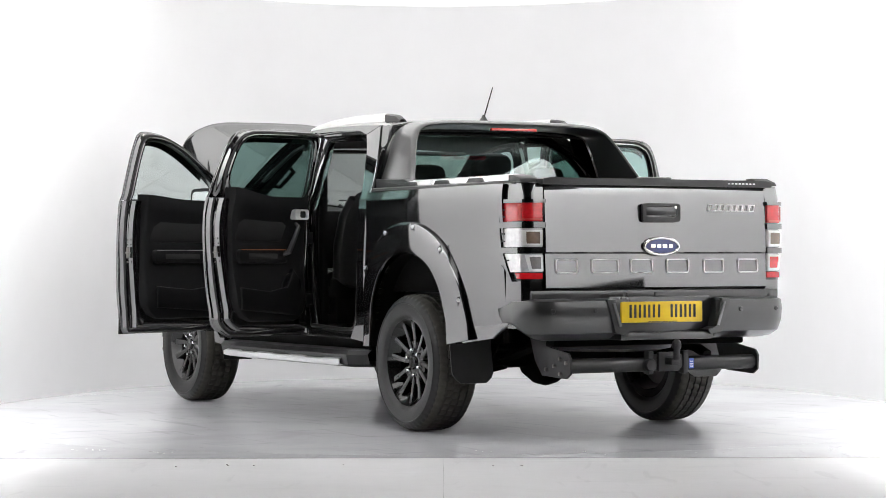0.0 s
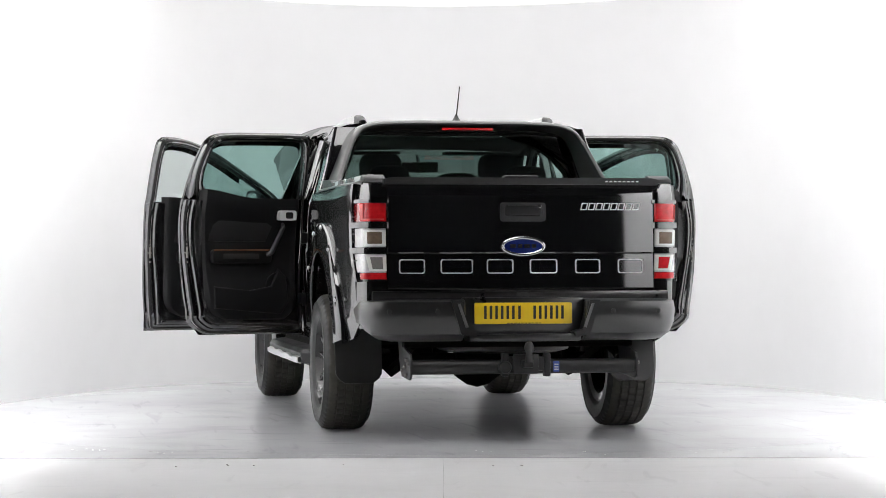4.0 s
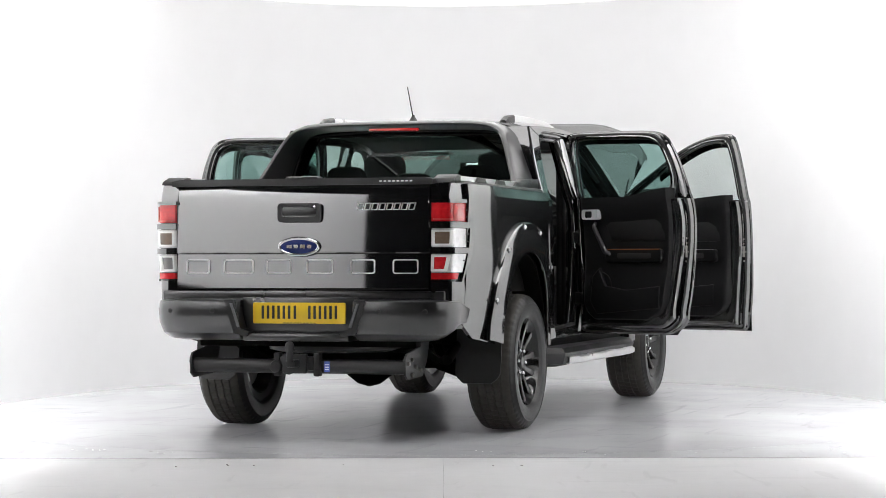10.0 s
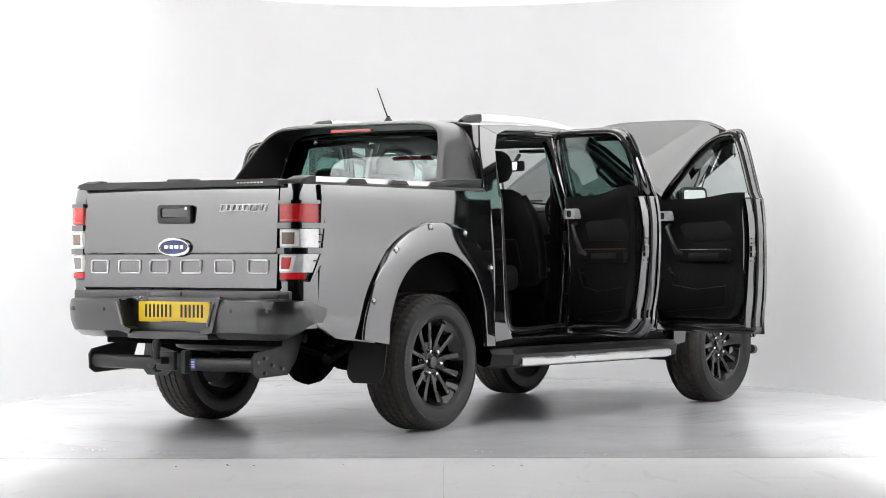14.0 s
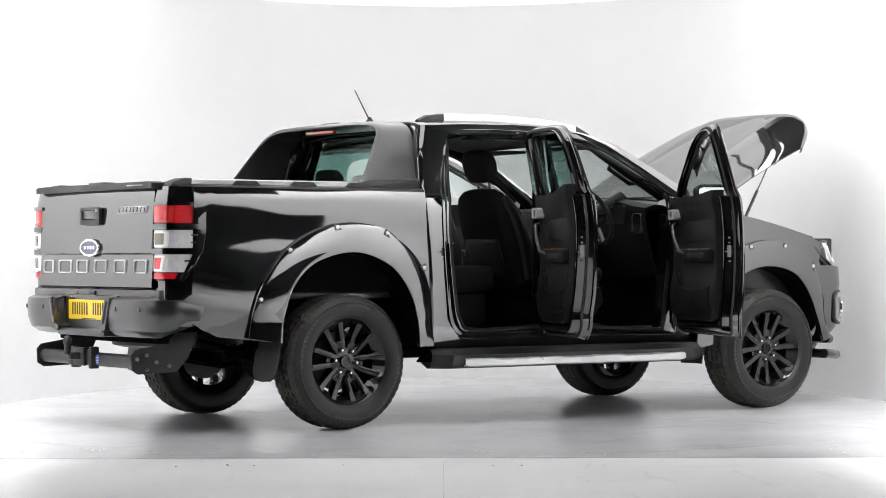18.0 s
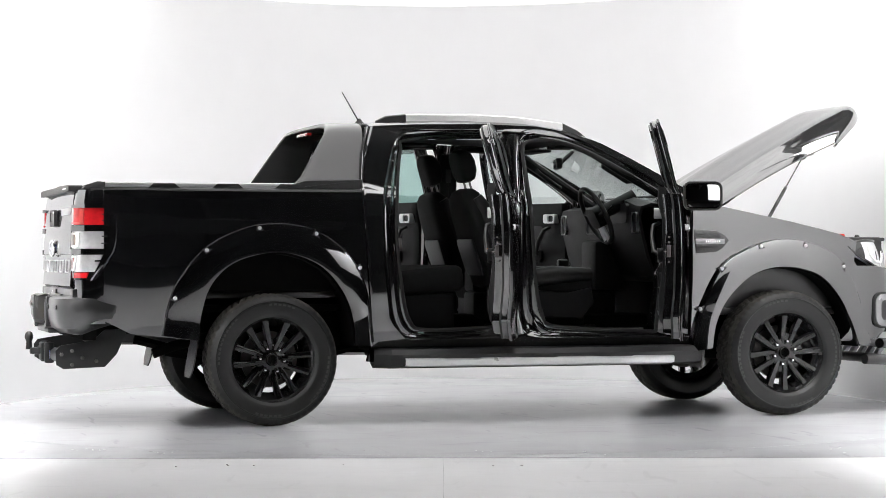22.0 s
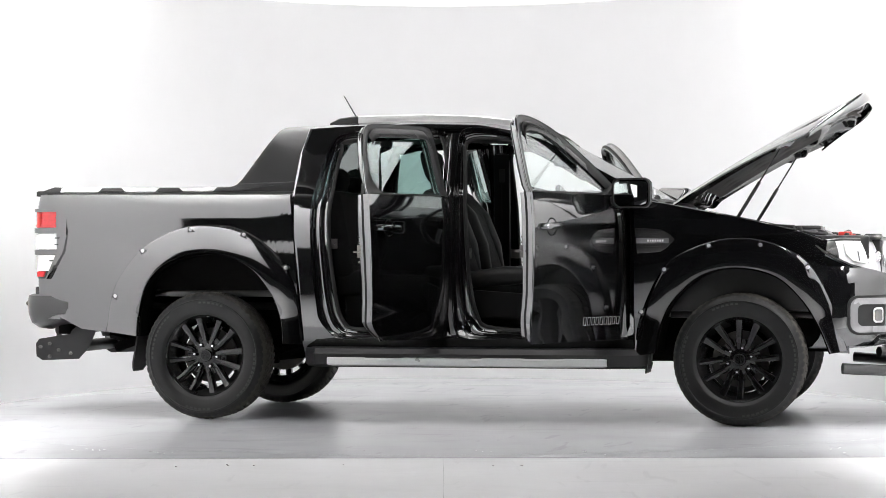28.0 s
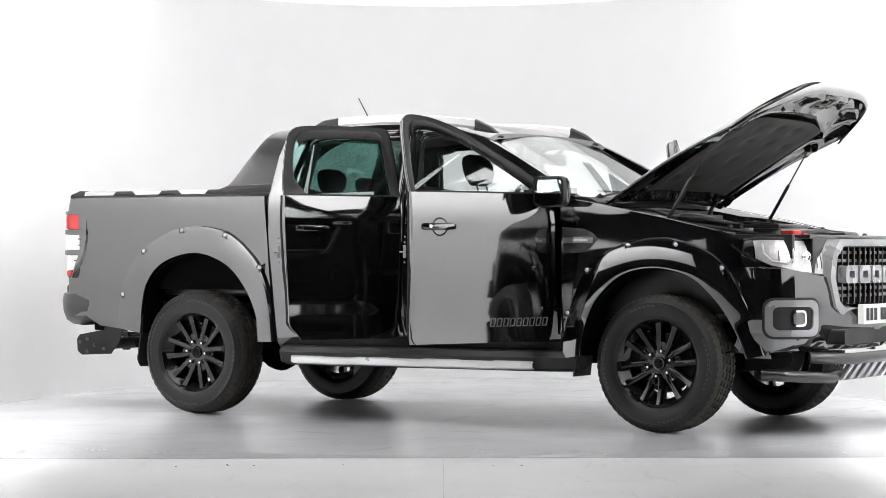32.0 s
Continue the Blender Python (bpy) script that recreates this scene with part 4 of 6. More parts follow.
def build_cab():
    for s in (1, -1):
        # rear corner panel behind the rear door
        A = even([(0.614, 0.48), (0.588, 0.9), (0.552, 1.345), (0.585, 1.60), (0.635, 1.755)], 24)
        B = even([(0.80, 0.497), (0.705, 0.60), (0.668, 0.90), (0.655, 1.20), (0.668, 1.335), (0.69, 1.45), (0.74, 1.62), (0.795, 1.714)], 24)
        part("rear_quarter", strip(A, B, s, S, 8, 0.05), PAINT, TRUCK)
        P = []
        for x, z in A:
            w = S(x, z)
            P.append([(x + dx, s * (w - d), z) for dx, d in ((0.002, 0.0), (-0.010, 0.003), (-0.019, 0.011), (-0.024, 0.024), (-0.026, 0.045), (-0.020, 0.13))])
        part("cab_corner", grid_solid(P, (0.01, -s * 0.008, 0)), PAINT, TRUCK)
        part("rear_jamb", jamb(s, REAR_SHUT, REAR_OPEN, lambda x, z: 0.0), PAINT, TRUCK)
        part("front_jamb", jamb(s, FRONT_SHUT, FRONT_OPEN, lambda x, z: -0.034 * max(0.0, min(1.0, (1.60 - x) / 0.05)) * max(0.0, min(1.0, (1.75 - z) / 0.06))), PAINT, TRUCK)
        # centre pillar between the two openings
        A = even([(1.40, 0.50), (1.405, 0.70), (1.425, 1.15), (1.435, 1.45), (1.435, 1.72)], 24)
        B = even([(1.56, 0.52), (1.53, 0.62), (1.52, 0.85), (1.523, 1.15), (1.528, 1.45), (1.545, 1.72)], 24)
        P = []
        for a, b in zip(A, B):
            row = []
            for k, d in ((0, 0.085), (0.06, 0.068), (0.2, 0.058), (0.34, 0.056), (0.42, 0.046), (0.55, 0.036), (0.75, 0.034), (0.9, 0.037), (1.0, 0.042)):
                x, z = a + (b - a) * k
                row.append((x, s * (S(x, z) - d), z))
            P.append(row)
        part("centre_pillar", grid_solid(P, (0, -s * 0.03, 0)), PAINT, TRUCK)
        # roof side
        A = even([(0.635, 1.757), (0.9, 1.770), (1.3, 1.777), (1.66, 1.767), (1.85, 1.733), (2.04, 1.678), (2.26, 1.567), (2.52, 1.425), (2.68, 1.345)], 40)
        B = even([(0.795, 1.710), (0.90, 1.740), (1.2, 1.748), (1.45, 1.748), (1.66, 1.753), (1.80, 1.735), (1.98, 1.673), (2.22, 1.543), (2.44, 1.413), (2.60, 1.32)], 40)
        part("roof_side", strip(A, B, s, lambda x, z: S(x, z) + 0.002, 4, 0.05), PAINT, TRUCK)
        # sill, tucked in over the side step
        A = even([(0.60, 0.50), (1.5, 0.502), (2.60, 0.495)], 20)
        B = even([(0.60, 0.36), (1.5, 0.345), (2.62, 0.33)], 20)
        part("sill", strip(A, B, s, lambda x, z: S(x, z) - 0.002 - 0.11 * ((0.51 - z) / 0.16) ** 1.5 if z < 0.51 else S(x, z) - 0.002, 6, 0.05), PAINT, TRUCK)
        # hinge pillar
        A = even([(2.37, 0.50), (2.41, 0.75), (2.43, 1.1), (2.44, 1.36)], 16)
        B = even([(2.60, 0.45), (2.60, 0.75), (2.60, 1.1), (2.62, 1.34)], 16)
        part("hinge_pillar", strip(A, B, s, lambda x, z: S(x, z) - 0.05 - 0.02 * math.sin(40 * x), 10, 0.10), PAINT, TRUCK)
    # door seals round the openings
    for s in (1, -1):
        for line in (REAR_OPEN, FRONT_OPEN):
            pts = curve(line + [line[0]], 80)
            part("door_seal", tube([(x, s * (S(x, z) - 0.066), z) for x, z in pts], 0.013, 8, True), SEAL, TRUCK)
        part("tread_strip", box(1.80, 2.32, s * 0.795, s * 0.82, 0.532, 0.547, 0.004), STEEL, TRUCK, "thin metal strip on the door sill")
        part("striker", joined(tube([(1.585, s * 0.80, 1.00), (1.585, s * 0.835, 1.0), (1.615, s * 0.835, 1.0), (1.615, s * 0.80, 1.0)], 0.005, 8), box(1.56, 1.625, s * 0.795, s * 0.805, 0.97, 1.03, 0.002)), STEEL, TRUCK)
        part("striker", joined(tube([(0.755, s * 0.80, 1.06), (0.755, s * 0.835, 1.06), (0.785, s * 0.835, 1.06), (0.785, s * 0.80, 1.06)], 0.005, 8), box(0.745, 0.80, s * 0.795, s * 0.805, 1.03, 1.09, 0.002)), STEEL, TRUCK)
    # roof skin
    P = []
    for x in np.linspace(0.62, 2.04, 24):
        zc = lerp_tab([(0.62, 1.792), (0.80, 1.808), (1.2, 1.818), (1.6, 1.806), (1.85, 1.775), (2.04, 1.722)], x)
        hw = lerp_tab([(0.62, 0.756), (1.2, 0.755), (1.7, 0.752), (2.04, 0.735)], x)
        P.append([(x, hw * w, zc - 0.012 * abs(w) ** 3.0 - 0.008 * w * w - 0.024 * abs(w) ** 14) for w in np.linspace(-1, 1, 21)])
    part("roof", grid_solid(P, (0, 0, -0.03)), PAINT, TRUCK)
    # back wall with window
    def rear_pt(a, b, d):
        return (0.60 + 0.10 * max(0.0, b - 1.36) / 0.42 + d, a, b)
    outer = [(-0.84, 0.50), (0.84, 0.50), (0.84, 1.36), (0.70, 1.775), (-0.70, 1.775), (-0.84, 1.36)]
    outer = even([outer[0], (0, 0.5)] + outer[1:] + [outer[0]], 60)[:-1]
    win = [(-0.70, 1.38), (0.70, 1.38), (0.70, 1.45), (0.60, 1.71), (-0.60, 1.71), (-0.70, 1.45)]
    win = even([win[0], (0, 1.38)] + win[1:] + [win[0]], 60)[:-1]
    part("cab_back", frame_band([tuple(p) for p in outer], [tuple(p) for p in win], 0.0, 0.04, rear_pt), PAINT, TRUCK)
    part("rear_window", prism([tuple(p) for p in win], 0.014, 0.019, rear_pt), PANE_REAR, TRUCK, "tinted rear cab window", smooth=0).visible_shadow = False
    # windscreen
    P = []
    for k in np.linspace(0, 1, 14):
        x, z = 2.03 + k * 0.72, 1.722 - 0.40 * k + 0.008 * math.sin(math.pi * k)
        hw = 0.64 + 0.07 * k
        P.append([(x - 0.10 * abs(w) ** 2.2, hw * w, z - 0.004 * w * w) for w in np.linspace(-1, 1, 17)])
    ws = part("windscreen", grid_solid(P, 0.005), PANE_FRONT, TRUCK, "clear curved windscreen")
    ws.visible_shadow = False
    part("cowl", grid_solid([[(2.66 + 0.2 * k - 0.1 * abs(w) ** 2.2, 0.74 * w, 1.305 + 0.03 * math.sin(3 * k) - 0.02 * k) for w in np.linspace(-1, 1, 13)] for k in (0, 0.25, 0.5, 0.75, 1.0)], 0.02), PLASTIC, TRUCK, "black scuttle panel under the windscreen")
    # interior mirror
    part("rear_view_mirror", joined(moved(box(-0.02, 0.02, -0.12, 0.12, -0.035, 0.035, 0.014), Matrix.Translation((2.05, 0.0, 1.575)) @ pose(0, 0, 0, 0, 0, -14)), tube([(2.07, 0, 1.58), (2.15, 0, 1.655)], 0.012, 8)), INK, TRUCK, "dark interior mirror")
    part("mirror_pane", moved(prism(at(rounded(0.21, 0.055, 0.015), 0, 0), -0.022, -0.0205, rear3), Matrix.Translation((2.05, 0.0, 1.575)) @ pose(0, 0, 0, 0, 0, -14)), MIRROR, TRUCK)
    # roof rails
    for s in (1, -1):
        rail = part("roof_rail", roof_rail(s, 0.88, 1.87, 0), STRIP, TRUCK, "satin silver roof rail with black feet")
        part("rail_foot", roof_rail(s, 0.70, 0.88, 1), PLASTIC, rail)
        part("rail_foot", roof_rail(s, 1.87, 2.05, 2), PLASTIC, rail)
    # antenna
    ant = part("antenna", moved(lathe([(0.0004, 0.045), (0.006, 0.045), (0.012, 0.03), (0.025, 0.008), (0.032, 0.0)], 20), Matrix.Translation((0.74, 0, 1.80)) @ Matrix.Diagonal((1.5, 1, 1, 1)) @ pose(0, 0, 0, 90, 0, 0)), INK, TRUCK, "short black roof antenna")
    part("mast", tube([(0.735, 0, 1.83), (0.63, 0, 2.007)], [0.0045, 0.003], 8), INK, ant)


def roof_rail(s, x0, x1, kind):
    P = []
    for x in np.linspace(x0, x1, 14):
        zr = lerp_tab([(0.70, 1.778), (1.2, 1.79), (1.6, 1.775), (1.87, 1.735), (2.05, 1.685)], x)
        top = lerp_tab([(0.70, 1.800), (0.76, 1.828), (0.88, 1.841), (1.3, 1.845), (1.6, 1.832), (1.87, 1.800), (1.97, 1.755), (2.05, 1.695)], x)
        y = lerp_tab([(0.70, 0.58), (1.6, 0.60), (2.05, 0.60)], x)
        low = zr if kind else max(zr - 0.004, top - 0.046)
        P.append([(x, s * (y + 0.02), low), (x, s * (y + 0.018), top - 0.006), (x, s * (y + 0.008), top), (x, s * (y - 0.012), top), (x, s * (y - 0.02), top - 0.008), (x, s * (y - 0.022), low)])
    return grid_solid(P, 0.004)


def build_sports_bar():
    # moulded hoop behind the cab, swept in one piece from foot to foot
    half = curve([(0.0, 1.793), (0.30, 1.792), (0.50, 1.786), (0.60, 1.770), (0.665, 1.735), (0.705, 1.68), (0.742, 1.60), (0.778, 1.51), (0.812, 1.43), (0.835, 1.372)], 34)
    path = [(-y, z) for y, z in half[::-1]] + [(y, z) for y, z in half[1:]]
    P = []
    for i, (y, z) in enumerate(path):
        a, b = path[max(i - 1, 0)], path[min(i + 1, len(path) - 1)]
        t = np.array((b[0] - a[0], b[1] - a[1])) / math.hypot(b[0] - a[0], b[1] - a[1])
        ny, nz = -t[1], t[0]
        k = (z - 1.372) / 0.421
        xr = lerp_tab([(0, 0.06), (0.07, 0.13), (0.18, 0.185), (0.55, 0.285), (0.82, 0.355), (0.94, 0.378), (1.0, 0.375)], k)
        xf = 0.548 + 0.055 * k
        th = 0.050 + 0.03 * (1 - k)
        P.append([(x, y - ny * d, z - nz * d) for x, d in ((xf, th), (xf, 0.006), (xf - 0.006, 0.0), (xf * 0.55 + xr * 0.45, 0.0), (xr * 0.82 + xf * 0.18, 0.004), (xr + 0.024, 0.007), (xr + 0.007, 0.014), (xr, 0.023), (xr + 0.003, 0.031), (xr + 0.02, 0.037), (xf - 0.02, th))])
    bar = part("sports_bar", grid_solid(P, 0.004), BARGREY, TRUCK, "dark grey moulded hoop behind the cab")
    part("brake_light", box(0.372, 0.40, -0.155, 0.155, 1.728, 1.745, 0.004), RED, bar, "slim red high brake light")
    for s in (1, -1):
        part("foot", prism([(-0.02, 1.372), (0.10, 1.395), (0.20, 1.425), (0.545, 1.435), (0.545, 1.36), (0.0, 1.362)], 0.72, 0.845, side3(s), 0.008), PLASTIC, bar)


# ---- doors ----
SHELL = [(0.0, -0.002), (0.0005, 0.006), (0.002, 0.0105), (0.007, 0.0125), (0.0115, 0.0155), (0.0135, 0.021), (0.0145, 0.042), (0.018, 0.050), (0.026, 0.0535), (0.033, 0.0545), (0.038, 0.058), (0.0405, 0.066), (0.0425, 0.092), (0.046, 0.100), (0.054, 0.104), (0.075, 0.105), (0.12, 0.100)]
FRAMESHELL = [(0.0, -0.001), (0.005, 0.007), (0.03, 0.011), (0.10, 0.0125), (0.16, 0.016), (0.19, 0.022), (0.21, 0.034), (0.26, 0.041), (0.36, 0.044), (0.50, 0.045), (0.55, 0.049), (0.58, 0.058), (0.63, 0.064), (0.74, 0.066), (0.86, 0.062), (0.94, 0.052), (0.98, 0.040), (1.0, 0.020)]


def build_door(s, name, outline_rear, outline_front, frame_out, frame_in, hinge, angle, front):
    """outline_rear and outline_front: tables of (z, x) below the belt; frame lines above it."""
    zs = np.linspace(0.50, 1.335, 16)
    P, Q = [], []
    for z in zs:
        xr, xf = lerp_tab(outline_rear, z), lerp_tab(outline_front, z)
        row, rin = [], []
        for k in np.linspace(0, 1, 14):
            x = xr + (xf - xr) * k
            sc = 0.005 * math.exp(-((z - 1.20) / 0.05) ** 2) - 0.006 * math.exp(-((z - 0.62) / 0.09) ** 2)
            row.append((x, s * (S(x, max(z, 0.64)) + sc + 0.004), z))
        P.append(row)
    turn = Matrix.Translation((hinge[0], s * hinge[1], 0)) @ pose(0, 0, 0, 0, 0, -s * angle) @ Matrix.Translation((-hinge[0], -s * hinge[1], 0))
    door = part(name, grid_solid(P, (0, -s * 0.006, 0)), PAINT, TRUCK, "glossy black front door swung wide open" if front else "glossy black rear door swung wide open")
    door.matrix_basis = Matrix.Translation((-PIVOT[0], -PIVOT[1], 0)) @ turn
    # pressed shell round the lower door: hem, two polished bands and the seal groove between them
    loop = [(lerp_tab(outline_rear, z), z) for z in (1.335, 1.2, 1.0, 0.8, 0.66)] + [(lerp_tab(outline_rear, 0.60) + 0.008, 0.575), (lerp_tab(outline_rear, 0.5) + 0.03, 0.505), (lerp_tab(outline_rear, 0.5) + 0.16, 0.50)]
    loop += [(lerp_tab(outline_front, 0.5) - 0.25, 0.50), (lerp_tab(outline_front, 0.5) - 0.03, 0.503), (lerp_tab(outline_front, 0.6), 0.57)] + [(lerp_tab(outline_front, z), z) for z in (0.75, 1.0, 1.2, 1.335)]
    pts = curve(loop, 110)
    P = []
    for i, (x, z) in enumerate(pts):
        t = pts[min(i + 1, 110)] - pts[max(i - 1, 0)]
        n = np.array((-t[1], t[0])) / np.linalg.norm(t)
        wob = 0.010 * math.sin((z - 0.5) * 7.5)
        row = []
        for d, dep in SHELL:
            g = d + (wob if d > 0.01 else 0.0) * min(1.0, d / 0.04)
            px, pz = x + n[0] * g, z + n[1] * g
            row.append((px, s * (S(px, max(z, 0.64)) - 0.006 * math.exp(-((z - 0.62) / 0.09) ** 2) + 0.004 - dep), pz))
        P.append(row)
    part("inner_shell", grid_solid(P, (0, s * 0.004, 0)), PAINT, door, "glossy pressed inner edge of the door")
    part("edge_seal", tube([(p[0], p[1] - s * 0.002, p[2]) for p in (r[7] for r in P)], 0.0065, 8), SEAL, door)
    # moulded trim card with rolled edges, its top rising towards the rear
    P = []
    us = [0, 0.012, 0.03, 0.05, 0.075, 0.12, 0.2, 0.3, 0.4, 0.5, 0.6, 0.7, 0.8, 0.88, 0.93, 0.96, 0.985, 1.0]
    for q in [0, 0.012, 0.03, 0.055, 0.09, 0.14, 0.2, 0.27, 0.35, 0.43, 0.5, 0.57, 0.64, 0.7, 0.76, 0.82, 0.88, 0.93, 0.97, 1.0]:
        z0 = 0.575 + 0.77 * q
        ins = 0.085 + 0.16 * max(0.0, (0.17 - q) / 0.17) ** 2.6
        xr, xf = lerp_tab(outline_rear, max(0.6, z0)) + ins, lerp_tab(outline_front, max(0.6, z0)) - ins * 0.7
        row = []
        for k in us:
            x = xr + (xf - xr) * k
            z = z0 + (0.055 * ramp((0.55 - k) / 0.55) * ramp((q - 0.6) / 0.4) if not front else 0.03 * ramp((0.5 - k) / 0.5) * ramp((q - 0.6) / 0.4))
            e = min(x - xr, xf - x, (z0 - 0.575) * 1.2)
            roll = 0.045 * (1 - ramp(e / 0.042)) ** 1.3
            belly = 0.020 * math.exp(-((z0 - 0.74) / 0.11) ** 2) + 0.016 * math.exp(-((z0 - 1.285) / 0.05) ** 2) - 0.016 * math.exp(-((z0 - 1.13) / 0.055) ** 2) * ramp((k - 0.1) / 0.1) * ramp((0.74 - k) / 0.1)
            row.append((x, s * (S(1.5, z0) - 0.118 - belly + roll), z))
        P.append(row)
    card = part("trim_card", grid_solid(P, (0, s * 0.012, 0)), TRIM, door, "black plastic door trim")
    xa, xb = lerp_tab(outline_rear, 1.0), lerp_tab(outline_front, 1.0)
    L = xb - xa
    yi = s * (0.90 - 0.12)
    # armrest, pull, release handle, stitched line
    face = lambda a, b, d: (a, yi - s * d, b)
    part("armrest", prism(at(rounded(L * 0.50, 0.085, 0.025), xa + L * 0.43, 0.985), -0.010, 0.022, face, 0.015, 3), TRIM, door)
    part("stitching", box(xa + L * 0.20, xa + L * 0.66, yi - s * 0.018, yi - s * 0.0235, 1.0225, 1.0265, 0), SILVER if front else ORANGE, door, "thin bright strip" if front else "orange stitched line")
    part("switch_panel", prism(at(rounded(L * 0.30, 0.035, 0.01), xa + L * 0.42, 0.985), 0.0, 0.0235, face, 0.004), INK, door)
    part("insert_pad", prism([(xa + L * 0.16, 1.075), (xa + L * 0.64, 1.075), (xa + L * 0.71, 1.19), (xa + L * 0.66, 1.215), (xa + L * 0.18, 1.205)], -0.030, -0.008, face, 0.006), LEATHER, door)
    part("pull_handle", tube([(xa + L * 0.64, yi - s * 0.015, 0.995), (xa + L * 0.66, yi - s * 0.045, 1.01), (xa + L * 0.71, yi - s * 0.056, 1.10), (xa + L * 0.755, yi - s * 0.05, 1.165), (xa + L * 0.775, yi - s * 0.01, 1.185)], [0.013, 0.016, 0.0135, 0.0135, 0.011], 12), BARGREY, door, "satin dark grey pull handle")
    part("release_bezel", frame_band(at(rounded(0.118, 0.062, 0.016), xa + L * 0.80, 1.240), at(rounded(0.058, 0.040, 0.010), xa + L * 0.815, 1.240), 0.0, 0.046, face), STRIP, door, "bright metal release surround")
    part("release_handle", prism(at(rounded(0.062, 0.044, 0.010), xa + L * 0.815, 1.240), 0.0, 0.034, face), INK, door)
    part("door_pocket", prism([(xa + L * 0.20, 0.665), (xb - 0.20, 0.625), (xb - 0.15, 0.70), (xb - 0.17, 0.86), (xb - 0.22, 0.91), (xb - 0.27, 0.80), (xa + L * 0.50, 0.775), (xa + L * 0.20, 0.80)], -0.010, 0.024, face, 0.012, 3), TRIM, door)
    part("speaker_ring", frame_band(at(rounded(0.17, 0.17, 0.084), xb - 0.22, 0.80), at(rounded(0.15, 0.15, 0.074), xb - 0.22, 0.80), 0.0, 0.016, face), TRIM, door)
    # window frame and pane
    A, B = curve(frame_out, 44), curve(frame_in, 44)
    B = A + (B - A) * np.array([0.68, 0.68])
    B[:, 1] = np.maximum(B[:, 1], 1.343)
    P = []
    for a, b in zip(A, B):
        row = []
        for k in (0, 0.3, 0.7, 1.0):
            x, z = a + (b - a) * k
            row.append((x, s * (S(x, z) + 0.003 - (0.0, 0.0, 0.004, 0.014)[(0, 0.3, 0.7, 1.0).index(k)]), z))
        P.append(row)
    part("window_frame", grid_solid(P, (0, -s * 0.006, 0)), FRAMEBLACK, door, "matt black window frame")
    P = []
    for a, b in zip(A, B):
        row = []
        for k, dep in FRAMESHELL:
            x, z = a + (b - a) * k
            row.append((x, s * (S(x, z) + 0.003 - dep), z))
        P.append(row)
    part("frame_shell", grid_solid(P, (0, s * 0.004, 0)), PAINT, door, "glossy inner side of the window frame")
    part("window_seal", tube([(x, s * (S(x, z) - 0.03), z) for x, z in B], 0.006, 6), SEAL, door)
    part("outer_seal", tube([(x, s * (S(x, z) - 0.045), z) for x, z in [a + (b - a) * 0.46 for a, b in zip(A, B)]], 0.007, 6), SEAL, door)
    poly = [tuple(p) for p in B]
    bm = prism([(p[0], p[1]) for p in poly], -0.002, 0.002, lambda a, b, d: (a, s * (S(a, b) - 0.022 + d), b))
    bmesh.ops.triangulate(bm, faces=[f for f in bm.faces if len(f.verts) > 4])
    pane = part("window_pane", bm, PANE_FRONT if front else PANE, door, "clear side glass" if front else "green-tinted side glass", smooth=0)
    pane.visible_shadow = False
    part("waist_seal", box(xa + 0.04, xb - 0.06, s * (S(1.5, 1.335) + 0.004), s * (S(1.5, 1.335) - 0.03), 1.328, 1.345, 0.004), SEAL, door)
    # smoked wind deflector along the top of the window
    top = [b for b in B if (b[1] > 1.50 and b[0] < 2.24 and b[1] > 1.63 - 0.55 * max(0.0, b[0] - 1.8)) ] if front else [b for b in B if b[1] > 1.63]
    P = [[(x, s * (S(x, z + h) + d), z + h) for h, d in ((0.022, 0.005), (0.010, 0.012), (-0.012, 0.017), (-0.030, 0.017))] for x, z in top]
    part("wind_deflector", grid_solid(P, (0, -s * 0.003, 0)), DEFLECT, door, "smoked wind deflector")
    # outside handle
    hx = xa + 0.19
    part("handle_cup", moved(lathe([(0.0004, 0.002), (0.042, 0.002), (0.05, 0.010), (0.056, 0.004), (0.057, 0.0)], 28), Matrix.Translation((hx, s * (S(1, 1.15) - 0.0005), 1.145)) @ Matrix.Diagonal((1.0, 1, 0.95, 1)) @ pose(0, 0, 0, 0, 0, 0 if s > 0 else 180)), CHASSIS, door)
    strap = [[(hx + u, s * (S(1, 1.15) + y), 1.146 + w * hh) for w, y in ((-1, yo - 0.012), (-0.85, yo - 0.003), (-0.5, yo), (0.5, yo), (0.85, yo - 0.003), (1, yo - 0.012))] for u, yo, hh in ((-0.122, 0.012, 0.012), (-0.110, 0.028, 0.017), (-0.085, 0.037, 0.019), (0, 0.041, 0.018), (0.07, 0.036, 0.0175), (0.098, 0.026, 0.015), (0.108, 0.010, 0.010))]
    part("outer_handle", grid_solid(strap, (0, -s * 0.012, 0)), PAINT, door)
    if front:
        part("lock_barrel", moved(lathe([(0.0004, 0.004), (0.010, 0.004), (0.012, 0.0), (0.012, -0.02)], 16), Matrix.Translation((hx - 0.085, s * (S(1, 1.15) + 0.0365), 1.146)) @ pose(0, 0, 0, 0, 0, 0 if s > 0 else 180)), CHROME, door)
    # latch on the closing edge and check hinges on the other
    xr = lerp_tab(outline_rear, 1.02)
    part("latch", joined(box(xr + 0.010, xr + 0.016, s * 0.812, s * 0.836, 0.975, 1.045, 0.002), box(xr - 0.004, xr + 0.012, s * 0.795, s * 0.83, 1.004, 1.012, 0.002)), STEEL, door)
